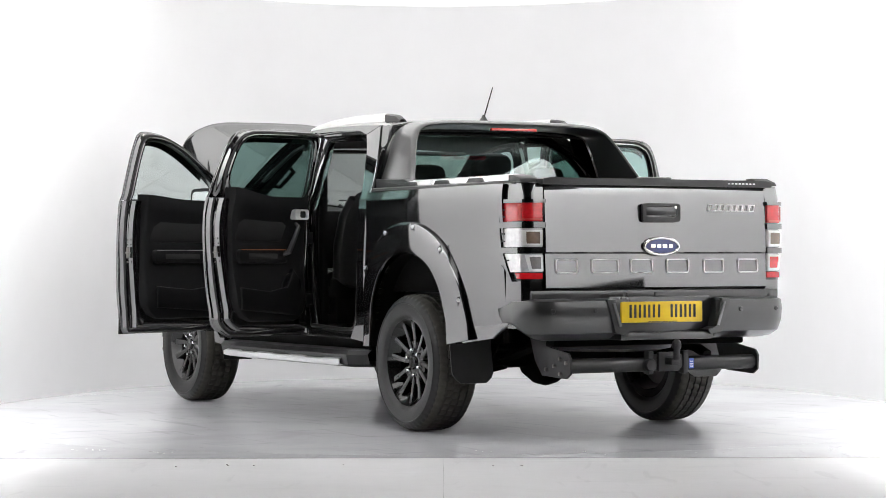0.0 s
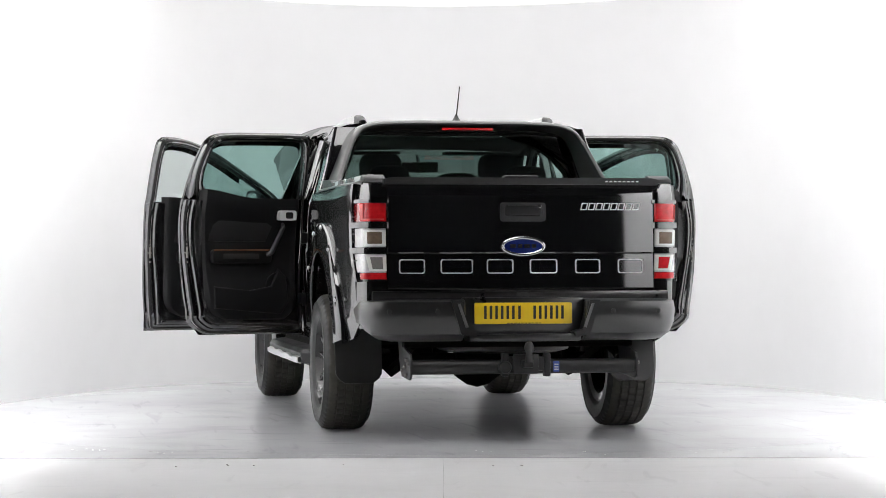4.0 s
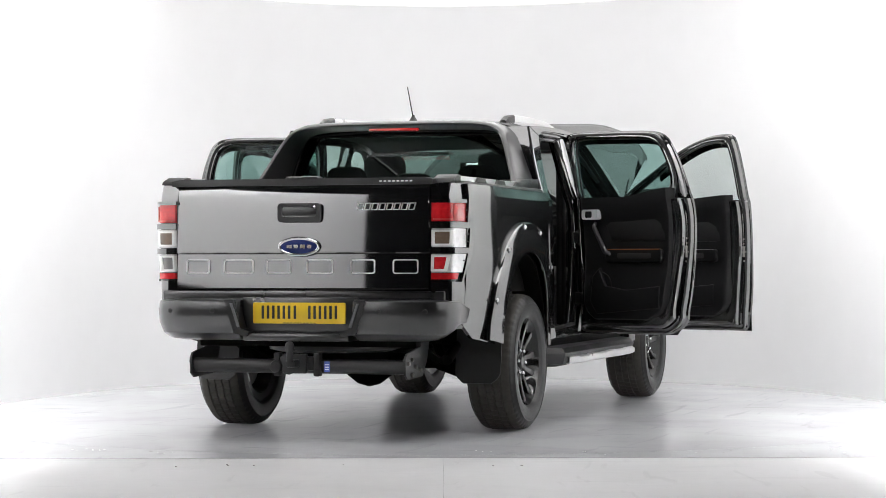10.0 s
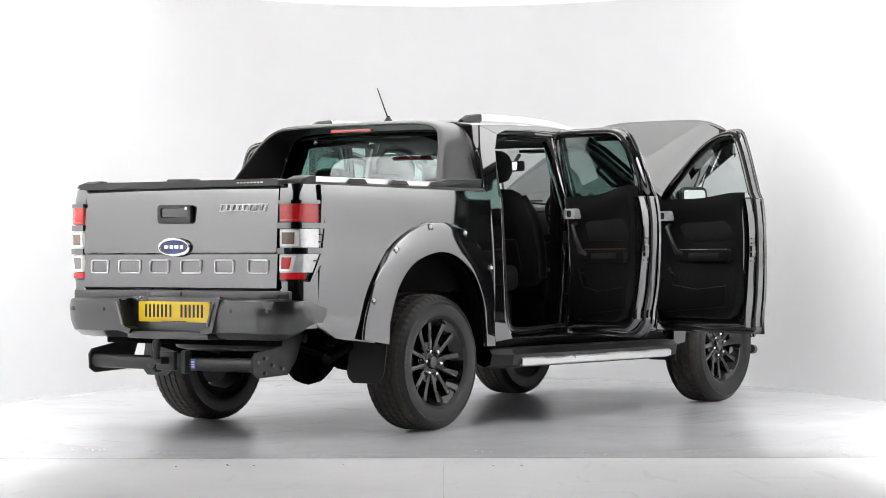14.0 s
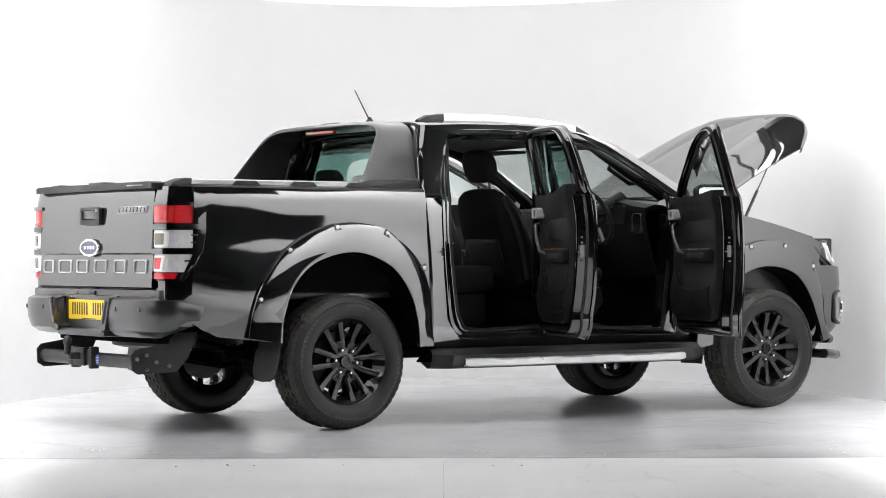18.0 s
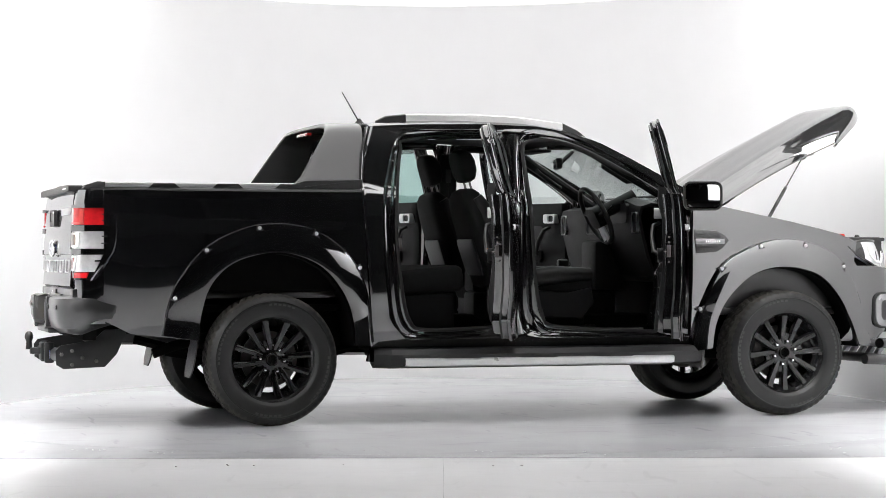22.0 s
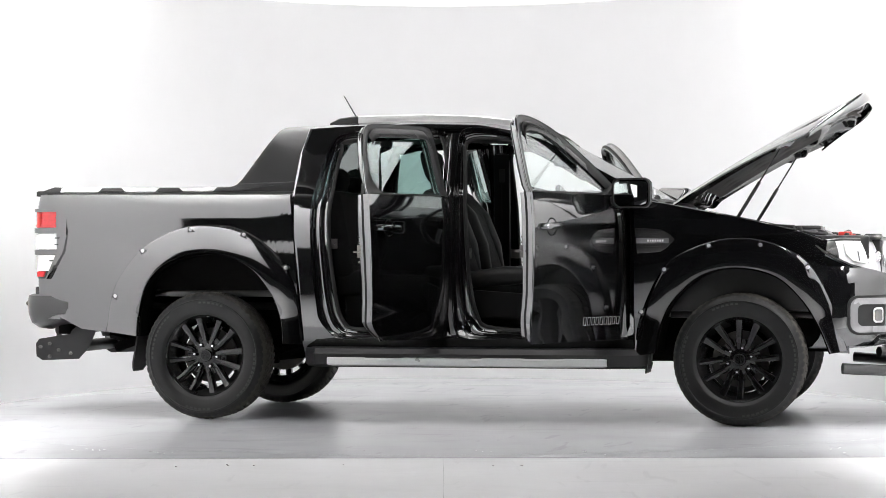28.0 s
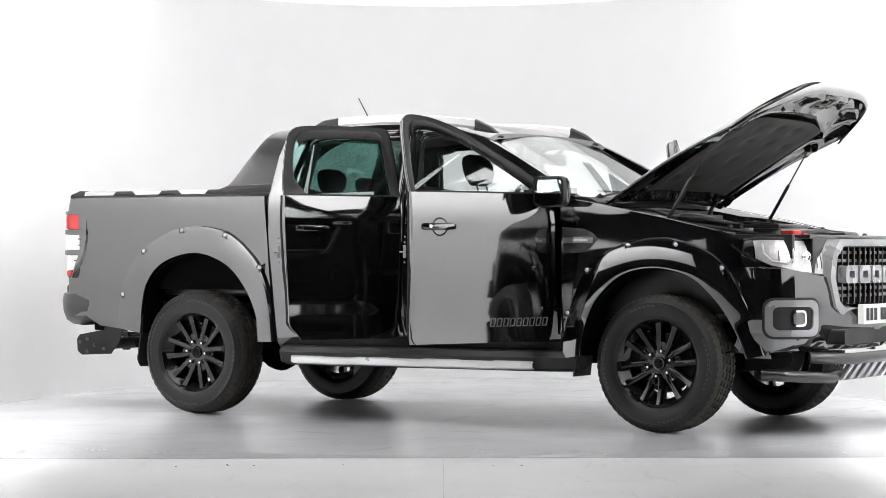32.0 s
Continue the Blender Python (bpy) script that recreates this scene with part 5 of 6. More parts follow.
    for z in (0.95, 1.06, 1.09):
        part("edge_bolt", moved(lathe([(0.006, 0), (0.006, 0.003), (0.0004, 0.004)], 10), Matrix.Translation((lerp_tab(outline_rear, z) + 0.014, s * 0.825, z)) @ pose(0, 0, 0, 0, 0, 90)), STEEL, door)
    for z in (0.72, 1.10):
        part("hinge", joined(box(hinge[0] - 0.02, hinge[0] + 0.04, s * (hinge[1] - 0.06), s * (hinge[1] - 0.025), z - 0.035, z + 0.035, 0.005), tube([(hinge[0] + 0.02, s * (hinge[1] - 0.03), z - 0.05), (hinge[0] + 0.02, s * (hinge[1] - 0.03), z + 0.05)], 0.012, 10)), SATIN, door)
    if front:
        build_mirror(s, door)
        part("side_mark", joined(*[frame_band([(x, 0.588), (x + 0.034, 0.588), (x + 0.046, 0.635), (x + 0.010, 0.635)], [(x + 0.007, 0.593), (x + 0.029, 0.593), (x + 0.038, 0.630), (x + 0.015, 0.630)], S(x, 0.64) - 0.012, S(x, 0.64) + 0.0008, side3(s)) for x in np.arange(2.07, 2.45, 0.047)]), GREYLET, door, "slanted grey outlined plain bars low on the door")
    return door


def build_mirror(s, door):
    cx, cy, cz = 2.385, 1.03, 1.345
    P = []
    for k in np.linspace(0, 1, 10):
        r = math.sin(math.pi * (0.5 + 0.5 * k)) ** 0.6 if k < 1 else 0.02
        P.append([(cx + 0.02 + 0.11 * k, s * (cy + 0.118 * r * max(-1, min(1, 1.25 * math.cos(a)))), cz + 0.088 * r * max(-1, min(1, 1.25 * math.sin(a)))) for a in np.linspace(0, 2 * math.pi, 33)])
    turn = Matrix.Translation((cx, s * cy, cz)) @ pose(0, 0, 0, 0, 0, s * -8) @ Matrix.Translation((-cx, -s * cy, -cz))
    mir = part("door_mirror", moved(grid_solid(P, 0.003), turn), PAINT, door, "large black door mirror")
    part("mirror_rim", moved(frame_band(at(rounded(0.235, 0.172, 0.04), 0, 0), at(rounded(0.215, 0.152, 0.034), 0, 0), 0.0, -0.03, lambda a, b, d: (cx + 0.025 + d, s * (cy + a), cz + b)), turn), PLASTIC, door)
    P = [[(-0.014 + ((0.1 * u) ** 2 + (0.068 * v) ** 2) / 1.6, 0.1 * u * (1 - 0.08 * v ** 8), 0.068 * v * (1 - 0.10 * u ** 8)) for v in np.linspace(-1, 1, 11)] for u in np.linspace(-1, 1, 15)]
    part("mirror_pane", moved(grid_solid(P, (0.004, 0, 0)), Matrix.Translation((cx, s * cy, cz)) @ pose(0, 0, 0, 0, 0, s * -8)), MIRROR, door, "slightly domed mirror glass")
    part("mirror_arm", joined(box(2.38, 2.48, s * 0.86, s * 0.96, 1.285, 1.325, 0.012), prism([(2.36, 1.335), (2.53, 1.335), (2.44, 1.40)], 0.84, 0.885, side3(s), 0.006)), PLASTIC, door)
    part("repeater", moved(box(cx + 0.05, cx + 0.10, s * (cy + 0.105), s * (cy + 0.124), cz - 0.012, cz + 0.022, 0.006), turn), HEADCLEAR, door)


def build_doors():
    for s in (1, -1):
        build_door(s, "rear_door", [(0.50, 0.78), (0.60, 0.70), (0.90, 0.665), (1.20, 0.655), (1.335, 0.665)], [(0.50, 1.47), (0.70, 1.475), (1.335, 1.50)],
                   [(0.665, 1.335), (0.685, 1.45), (0.735, 1.62), (0.79, 1.715), (0.90, 1.745), (1.2, 1.752), (1.46, 1.748), (1.50, 1.70), (1.505, 1.50), (1.50, 1.335)],
                   [(0.93, 1.345), (0.825, 1.39), (0.800, 1.46), (0.825, 1.60), (0.865, 1.66), (0.95, 1.675), (1.2, 1.682), (1.37, 1.68), (1.405, 1.64), (1.415, 1.50), (1.42, 1.345)],
                   (1.47, 0.875), 69.5, False)
        build_door(s, "front_door", [(0.50, 1.515), (0.80, 1.515), (1.335, 1.525)], [(0.50, 2.50), (0.70, 2.535), (1.2, 2.53), (1.335, 2.53)],
                   [(1.525, 1.335), (1.53, 1.50), (1.545, 1.68), (1.57, 1.755), (1.66, 1.765), (1.80, 1.74), (1.98, 1.675), (2.22, 1.545), (2.44, 1.415), (2.53, 1.335)],
                   [(1.60, 1.345), (1.605, 1.50), (1.615, 1.62), (1.64, 1.675), (1.70, 1.685), (1.80, 1.668), (1.95, 1.605), (2.16, 1.49), (2.32, 1.395), (2.39, 1.345)],
                   (2.52, 0.875), 68.5, True)


# ---- front end ----
HOOD = 31.5                      # opening slope of the bonnet in degrees


def hood_place(u, v, w):
    """Bonnet space (along, across, above its plane) to the truck's."""
    c, n = math.cos(radians(HOOD)), math.sin(radians(HOOD))
    return (2.815 + u * c - w * n, v, 1.295 + u * n + w * c)


def build_front():
    for s in (1, -1):
        outline = [(2.61, 0.42), (2.61, 1.315), (2.80, 1.285), (3.25, 1.195), (3.60, 1.115), (3.72, 1.07), (3.70, 0.95), (3.80, 0.80), (3.84, 0.42)]
        wing = part("front_wing", arched_panel(s, ARCH_F, outline, (3.22, 0.45), 10), PAINT, TRUCK)
        part("arch_flare", flare(s, ARCH_F, FLARE_F), PAINT, wing, "bolted glossy black arch extension")
        part("arch_liner", arch_liner(s, ARCH_F), CHASSIS, wing)
        part("arch_tub", arch_tub(s, ARCH_F), CHASSIS, wing)
        # top edge rolled inwards to the bonnet gap
        P = []
        for x in np.linspace(2.62, 3.70, 20):
            z = lerp_tab([(2.61, 1.315), (2.80, 1.285), (3.25, 1.195), (3.60, 1.115), (3.72, 1.07)], x)
            P.append([(x, s * (S(x, z) - d), z + h) for d, h in ((-0.001, -0.004), (0.006, 0.002), (0.016, 0.002), (0.028, -0.006), (0.04, -0.03))])
        part("wing_top", grid_solid(P, 0.004), PAINT, wing)
        # side vent
        vent = part("side_vent", prism([(2.618, 1.146), (2.765, 1.137), (2.815, 1.112), (2.848, 1.078), (2.80, 1.028), (2.762, 1.006), (2.63, 0.998), (2.622, 1.07)], S(2.7, 1.05) - 0.02, S(2.7, 1.05) + 0.003, side3(s), 0.006), SATIN, wing, "black side vent with slots")
        part("vent_slot", joined(box(2.640, 2.775, s * 0.905, s * 0.9115, 1.018, 1.050, 0.003), box(2.635, 2.79, s * 0.905, s * 0.9115, 1.094, 1.126, 0.003)), INK, vent)
        for z in (1.027, 1.040, 1.103, 1.116):
            part("vent_vane", box(2.645, 2.765, s * 0.909, s * 0.9135, z - 0.0025, z + 0.0025, 0.001), SATIN, vent)
        part("vent_band", box(2.625, 2.815, s * 0.908, s * 0.9140, 1.056, 1.088, 0.004), GRILLEGREY, vent, "grey band across the vent")
        part("vent_mark", joined(*[box(2.69 + 0.014 * i, 2.70 + 0.014 * i, s * 0.9135, s * 0.9155, 1.066, 1.078, 0) for i in range(7)]), LETTERING, vent, "small pale plain bars")
        # headlamp
        lens = []
        plan = curve([(3.655, 0.875), (3.76, 0.858), (3.87, 0.812), (3.96, 0.725), (4.02, 0.60), (4.045, 0.49)], 14)
        for i, (x, y) in enumerate(plan):
            k = i / 14
            z0 = lerp_tab([(0, 1.04), (0.12, 0.985), (0.35, 0.922), (0.65, 0.888), (1, 0.868)], k)
            z1 = lerp_tab([(0, 1.058), (0.3, 1.078), (1, 1.066)], k)
            lens.append([(x - 0.05 * (j / 5) ** 2 * (0.4 + 0.6 * k), s * (y - 0.02 * (j / 5) ** 2), z0 + (z1 - z0) * j / 5) for j in range(6)])
        hl = part("headlamp", grid_solid(lens, (-0.03, -s * 0.02, 0)), HEADCLEAR, TRUCK, "clear swept-back headlamp")
        part("headlamp_rim", tube([tuple(r[0]) for r in lens] + [tuple(r[-1]) for r in lens[::-1]], 0.009, 8, True), LAMPDARK, hl)
        # daylight guide, projector and divider behind the clear cover
        off = Vector((0.007, s * 0.006, 0))
        part("light_guide", tube([tuple(Vector(lens[i][j]) + off) for i, j in ((4, 4), (4, 3), (4, 2), (5, 1), (6, 1), (7, 1), (8, 2), (8, 3), (8, 4))], 0.007, 8), WHITEPLATE, hl)
        mid = (Vector(lens[10][2]) + Vector(lens[10][3])) * 0.5 + off
        part("projector", moved(lathe([(0.030, -0.004), (0.030, 0.006), (0.025, 0.008), (0.023, 0.002), (0.014, 0.006), (0.0004, 0.009)], 24), Matrix.Translation(mid) @ pose(0, 0, 0, 0, 0, -90 + s * 32)), CHROME, hl, "round bright projector")
        part("lamp_fin", joined(*[tube([tuple(Vector(lens[i][j]) + off * 0.5) for j in (1, 2, 3)], 0.003, 6) for i in (6, 11, 12, 13)]), GREYPLASTIC, hl)
        part("lamp_corner", grid_solid([[tuple(Vector(p) + Vector((0.003, s * 0.005, 0))) for p in r] for r in lens[:4]], (-0.004, 0, 0)), LAMPDARK, hl, "blacked-out swept corner of the lamp")
    # bumper and nose: one lofted skin from wing to wing
    right = curve([(3.71, 0.868), (3.81, 0.868), (3.91, 0.832), (4.00, 0.735), (4.055, 0.57), (4.085, 0.32), (4.095, 0.0)], 26)
    P = []
    for x, y in [(x, -y) for x, y in right] + [(x, y) for x, y in right[-2::-1]]:
        a = abs(y) / 0.868
        top = lerp_tab([(0, 0.72), (0.5, 0.72), (0.58, 0.868), (0.75, 0.885), (0.93, 0.915), (1.0, 0.92)], a)
        P.append([(x + dx + (0.06 * max(0.0, 1 - (a / 0.55) ** 2) if z < 0.72 else 0.0), y * (1 + dy), z) for dx, dy, z in ((-0.02, 0, top), (0.0, 0.0, top - 0.006), (0.008, 0.004, 0.5 * top + 0.36), (0.006, 0.003, 0.64), (0.0, 0.0, 0.57), (-0.02, -0.01, 0.51), (-0.06, -0.03, 0.462), (-0.12, -0.05, 0.45))])
    bump = part("front_bumper", grid_solid(P, (-0.02, 0, 0)), PAINT, TRUCK, "glossy black front bumper with fog lamp surrounds")
    for s in (1, -1):
        arc = even(right, 200)
        run = np.concatenate([[0], np.cumsum(np.linalg.norm(np.diff(arc, axis=0), axis=1))])
        mid = float(np.interp(0.775, arc[::-1, 1], run[::-1]))

        def fx(a, b, d, arc=arc, run=run, mid=mid, s=s):
            q = mid + a
            x, y = np.interp(q, run, arc[:, 0]), np.interp(q, run, arc[:, 1])
            x2, y2 = np.interp(q + 0.03, run, arc[:, 0]), np.interp(q + 0.03, run, arc[:, 1])
            x1, y1 = np.interp(q - 0.03, run, arc[:, 0]), np.interp(q - 0.03, run, arc[:, 1])
            n = np.array((-(y2 - y1), x2 - x1)) / math.hypot(x2 - x1, y2 - y1)
            return (x + n[0] * d, s * (y + n[1] * d), b)

        def ring(w, h, r, a=0.0, b=0.642):
            o = rounded(w, h, r)
            return [tuple(p) for p in even(at(o + [o[0]], a, b), 72)[:-1]]
        P = [[fx(a, b, 0.012) for b in np.linspace(0.575, 0.71, 6)] for a in np.linspace(-0.13, 0.13, 12)]
        part("fog_recess", frame_band(ring(0.345, 0.225, 0.06), ring(0.30, 0.18, 0.045), 0.0, 0.014, fx), INK, bump)
        part("fog_surround", frame_band(ring(0.315, 0.198, 0.05), ring(0.235, 0.125, 0.032), 0.0, 0.022, fx), GRILLEGREY, bump, "grey fog lamp surround")
        part("fog_backing", grid_solid(P, (-0.004, -s * 0.004, 0)), INK, bump)
        part("fog_lamp", frame_band(ring(0.088, 0.088, 0.022, 0.02), ring(0.066, 0.066, 0.016, 0.02), 0.008, 0.026, fx), CHROME, bump)
        part("fog_lens", frame_band(ring(0.068, 0.068, 0.017, 0.02), ring(0.004, 0.004, 0.001, 0.02), 0.008, 0.019, fx), SMOKE, bump)
        part("parking_sensor", moved(lathe([(0.013, 0), (0.013, 0.006), (0.0004, 0.009)], 14), Matrix.Translation((3.985, s * 0.755, 0.535)) @ pose(0, 0, 0, 0, 0, -90 + s * 42)), SATIN, bump)
    # grille
    gx = 4.09
    fx = lambda a, b, d: (d + gx - 0.05 * (a / 0.6) ** 2, a, b)
    octo = [(-0.47, 0.70), (-0.41, 0.655), (0.41, 0.655), (0.47, 0.70), (0.53, 0.86), (0.50, 1.0), (0.42, 1.075), (-0.42, 1.075), (-0.50, 1.0), (-0.53, 0.86)]
    oin = [(a * 0.90, 0.866 + (b - 0.866) * 0.82) for a, b in octo]
    gr = part("grille", frame_band([tuple(p) for p in even(octo + [octo[0]], 80)[:-1]], [tuple(p) for p in even(oin + [oin[0]], 80)[:-1]], -0.05, 0.035, fx), GRILLEGREY, TRUCK, "dark grey grille with an open lattice")
    part("grille_backing", prism([tuple(p) for p in even(oin + [oin[0]], 40)[:-1]], -0.06, -0.05, fx), INK, gr)
    for z in (0.76, 0.80, 0.955, 1.0):
        part("grille_bar", prism([(a, z - 0.009 + b) for a, b in ((-0.43, 0), (0.43, 0), (0.43, 0.018), (-0.43, 0.018))], -0.03, 0.0, fx), SATIN, gr)
    for y in np.linspace(-0.39, 0.39, 11):
        part("grille_bar", prism([(y - 0.006, 0.72), (y + 0.006, 0.72), (y + 0.006, 1.03), (y - 0.006, 1.03)], -0.04, -0.008, fx), SATIN, gr)
    for y in (-0.27, -0.09, 0.09, 0.27):
        part("outlined_block", frame_band(at(rounded(0.15, 0.10, 0.02, 2), y, 0.878), at(rounded(0.07, 0.04, 0.008, 2), y, 0.878), -0.02, 0.03, fx), GRILLEGREY, gr, "raised plain grey block")
    plate = part("number_plate", prism(at(rounded(0.52, 0.11, 0.006), 0, 0.655), 4.14, 4.172, rear3), WHITEPLATE, bump, "white front number plate with plain black bars")
    for y in (0.19, 0.13, 0.07, 0.022, -0.075, -0.135, -0.195):
        part("plate_bar", box(4.172, 4.1735, y - 0.0215, y + 0.0215, 0.620, 0.689, 0), INK, plate)
    part("lower_intake", prism(at(rounded(0.98, 0.085, 0.02), 0, 0.535), 4.0, 4.153, rear3), INK, bump)
    # nudge bar of two tubes with a toothed skid plate
    nb = part("nudge_bar", tube([(3.80, -0.815, 0.335), (3.88, -0.79, 0.33), (4.04, -0.68, 0.32), (4.10, -0.55, 0.315), (4.06, -0.42, 0.32), (4.06, 0.42, 0.32), (4.10, 0.55, 0.315), (4.04, 0.68, 0.32), (3.88, 0.79, 0.33), (3.80, 0.815, 0.335)], 0.032, 14), SATIN, TRUCK, "twin satin black nudge bar tubes")
    part("upper_tube", tube([(4.00, -0.62, 0.425), (4.10, -0.55, 0.42), (4.17, -0.40, 0.415), (4.17, 0.40, 0.415), (4.10, 0.55, 0.42), (4.00, 0.62, 0.425)], 0.032, 14), SATIN, nb)
    for y in np.linspace(-0.36, 0.36, 7):
        part("skid_tooth", moved(box(-0.012, 0.012, -0.03, 0.03, -0.06, 0.05, 0.004), Matrix.Translation((4.11, y, 0.345)) @ pose(0, 0, 0, 0, 35, 0)), GRILLEGREY, nb)


def hood_skin(k, w):
    """Bonnet skin: k from hinge to nose, w across."""
    a = abs(w)
    u = (1.285 - 0.41 * a ** 4.2) * k
    v = w * (0.768 + 0.035 * min(1.0, u / 0.87) + 0.012 * math.sin(math.pi * min(1.0, u / 0.87)))
    h = 0.034 * (1 - a ** 2) * (0.45 + 0.55 * k) + 0.007 * ramp((0.66 - a) / 0.16) - 0.005 * ramp((0.40 - a) / 0.20)
    h -= 0.012 * a ** 3 * k + 0.042 * k * k - 0.012 * math.sin(math.pi * k)
    return u, v, h - 0.018 * a ** 16


def build_bonnet():
    P = []
    ws = [math.copysign(1 - (1 - abs(q)) ** 1.25, q) for q in np.linspace(-1, 1, 41)]
    for k in np.linspace(0, 1.0, 26):
        P.append([hood_place(*hood_skin(k, w)) for w in ws])
    for du, dh in ((0.008, -0.005), (0.013, -0.015), (0.014, -0.034), (0.010, -0.054), (0.0, -0.066), (-0.016, -0.070)):
        row = []
        for w in ws:
            u, v, h = hood_skin(1.0, w)
            row.append(hood_place(u + du, v, h + dh * (1 - 0.6 * abs(w) ** 4)))
        P.append(row)
    hood = part("bonnet", grid_solid(P, 0.010), PAINT, TRUCK, "raised glossy black bonnet held up on two gas struts")

    def under(k, w, d):
        u, v, h = hood_skin(k, w)
        return hood_place(u, v, h - 0.016 + d)
    # pressed inner skin: deep border channel, cross beam and dished nose
    P = []
    for k in np.linspace(0.015, 0.985, 76):
        row = []
        for w in np.linspace(-0.965, 0.965, 76):
            a = abs(w)
            e = min(k - 0.015, 0.985 - k, (0.965 - a) * 0.62)
            d = -0.030 * math.exp(-((e - 0.05) / 0.022) ** 2)
            d -= 0.022 * math.exp(-((k - 0.80 + 0.10 * a * a) / 0.03) ** 2)
            d -= 0.020 * math.exp(-((a - 0.80 + 0.25 * max(0, k - 0.6)) / 0.05) ** 2) * (1 if k > 0.1 else 0)
            if k > 0.80:
                d -= 0.014 * math.sin(w * 15.0) ** 2 * math.exp(-((k - 0.90) / 0.05) ** 2)
                d -= 0.018 * math.exp(-((a - 0.14) / 0.04) ** 2)
            d -= 0.010 * math.exp(-((k - 0.09) / 0.03) ** 2) * (1 + math.sin(w * 22))
            row.append(under(k, w, d))
        P.append(row)
    part("bonnet_frame", grid_solid(P, (0.0, 0, 0.004)), PAINT, hood, "pressed black inner skin of the bonnet")
    pad = []
    for i in range(41):
        row = []
        for j in range(45):
            k, w = 0.13 + 0.60 * i / 40, -0.70 + 1.40 * j / 44
            ends = min(i, 40 - i, j, 44 - j)
            if ends < 4 and k > 0.5:
                w *= 1 - 0.10 * (k - 0.5)
            q = 0.0
            for pk, pws in ((0.24, (-0.5, -0.18, 0.18, 0.5)), (0.40, (-0.38, 0.0, 0.38)), (0.54, (-0.5, -0.18, 0.18, 0.5)), (0.66, (-0.3, 0.0, 0.3))):
                for pw in pws:
                    q += 0.014 * math.exp(-(((k - pk) / 0.030) ** 2 + ((w - pw) / 0.055) ** 2))
            row.append(under(k, w, -0.026 - 0.008 * min(1.0, ends / 2) + q))
        pad.append(row)
    part("insulation_pad", grid_solid(pad, (0.0, 0, 0.006)), INSUL, hood, "dark quilted insulation pad")
    m = [(0.86, -0.10), (0.95, -0.09), (0.955, 0.0), (0.95, 0.09), (0.86, 0.10)]
    part("latch_plate", tube([under(k, w, -0.04) for k, w in m], 0.007, 8, True), STEEL, hood)
    part("striker_loop", tube([under(0.88, -0.05, -0.03), under(0.915, -0.04, -0.07), under(0.92, 0.0, -0.08), under(0.915, 0.04, -0.07), under(0.88, 0.05, -0.03)], 0.007, 8), STEEL, hood)
    for w in (-0.55, 0.55):
        part("rubber_stop", tube([under(0.86, w, -0.02), under(0.862, w, -0.06)], 0.012, 10), SEAL, hood)
    for s in (1, -1):
        part("hinge_arm", tube([(2.80, s * 0.66, 1.235), (2.83, s * 0.67, 1.30), hood_place(0.16, s * 0.67, -0.03)], 0.014, 8), SATIN, hood)
        a, b = Vector((3.18, s * 0.70, 1.185)), Vector((3.45, s * 0.69, 1.625))
        st = part("gas_strut", tube([a, a + (b - a) * 0.52], 0.0105, 10), SATIN, TRUCK, "thin black gas strut")
        part("rod", tube([a + (b - a) * 0.52, b], 0.0045, 8), SATIN, st)
        part("joint", joined(box(b.x - 0.02, b.x + 0.02, b.y - 0.012, b.y + 0.012, b.z - 0.015, b.z + 0.015, 0.006)), SATIN, st)


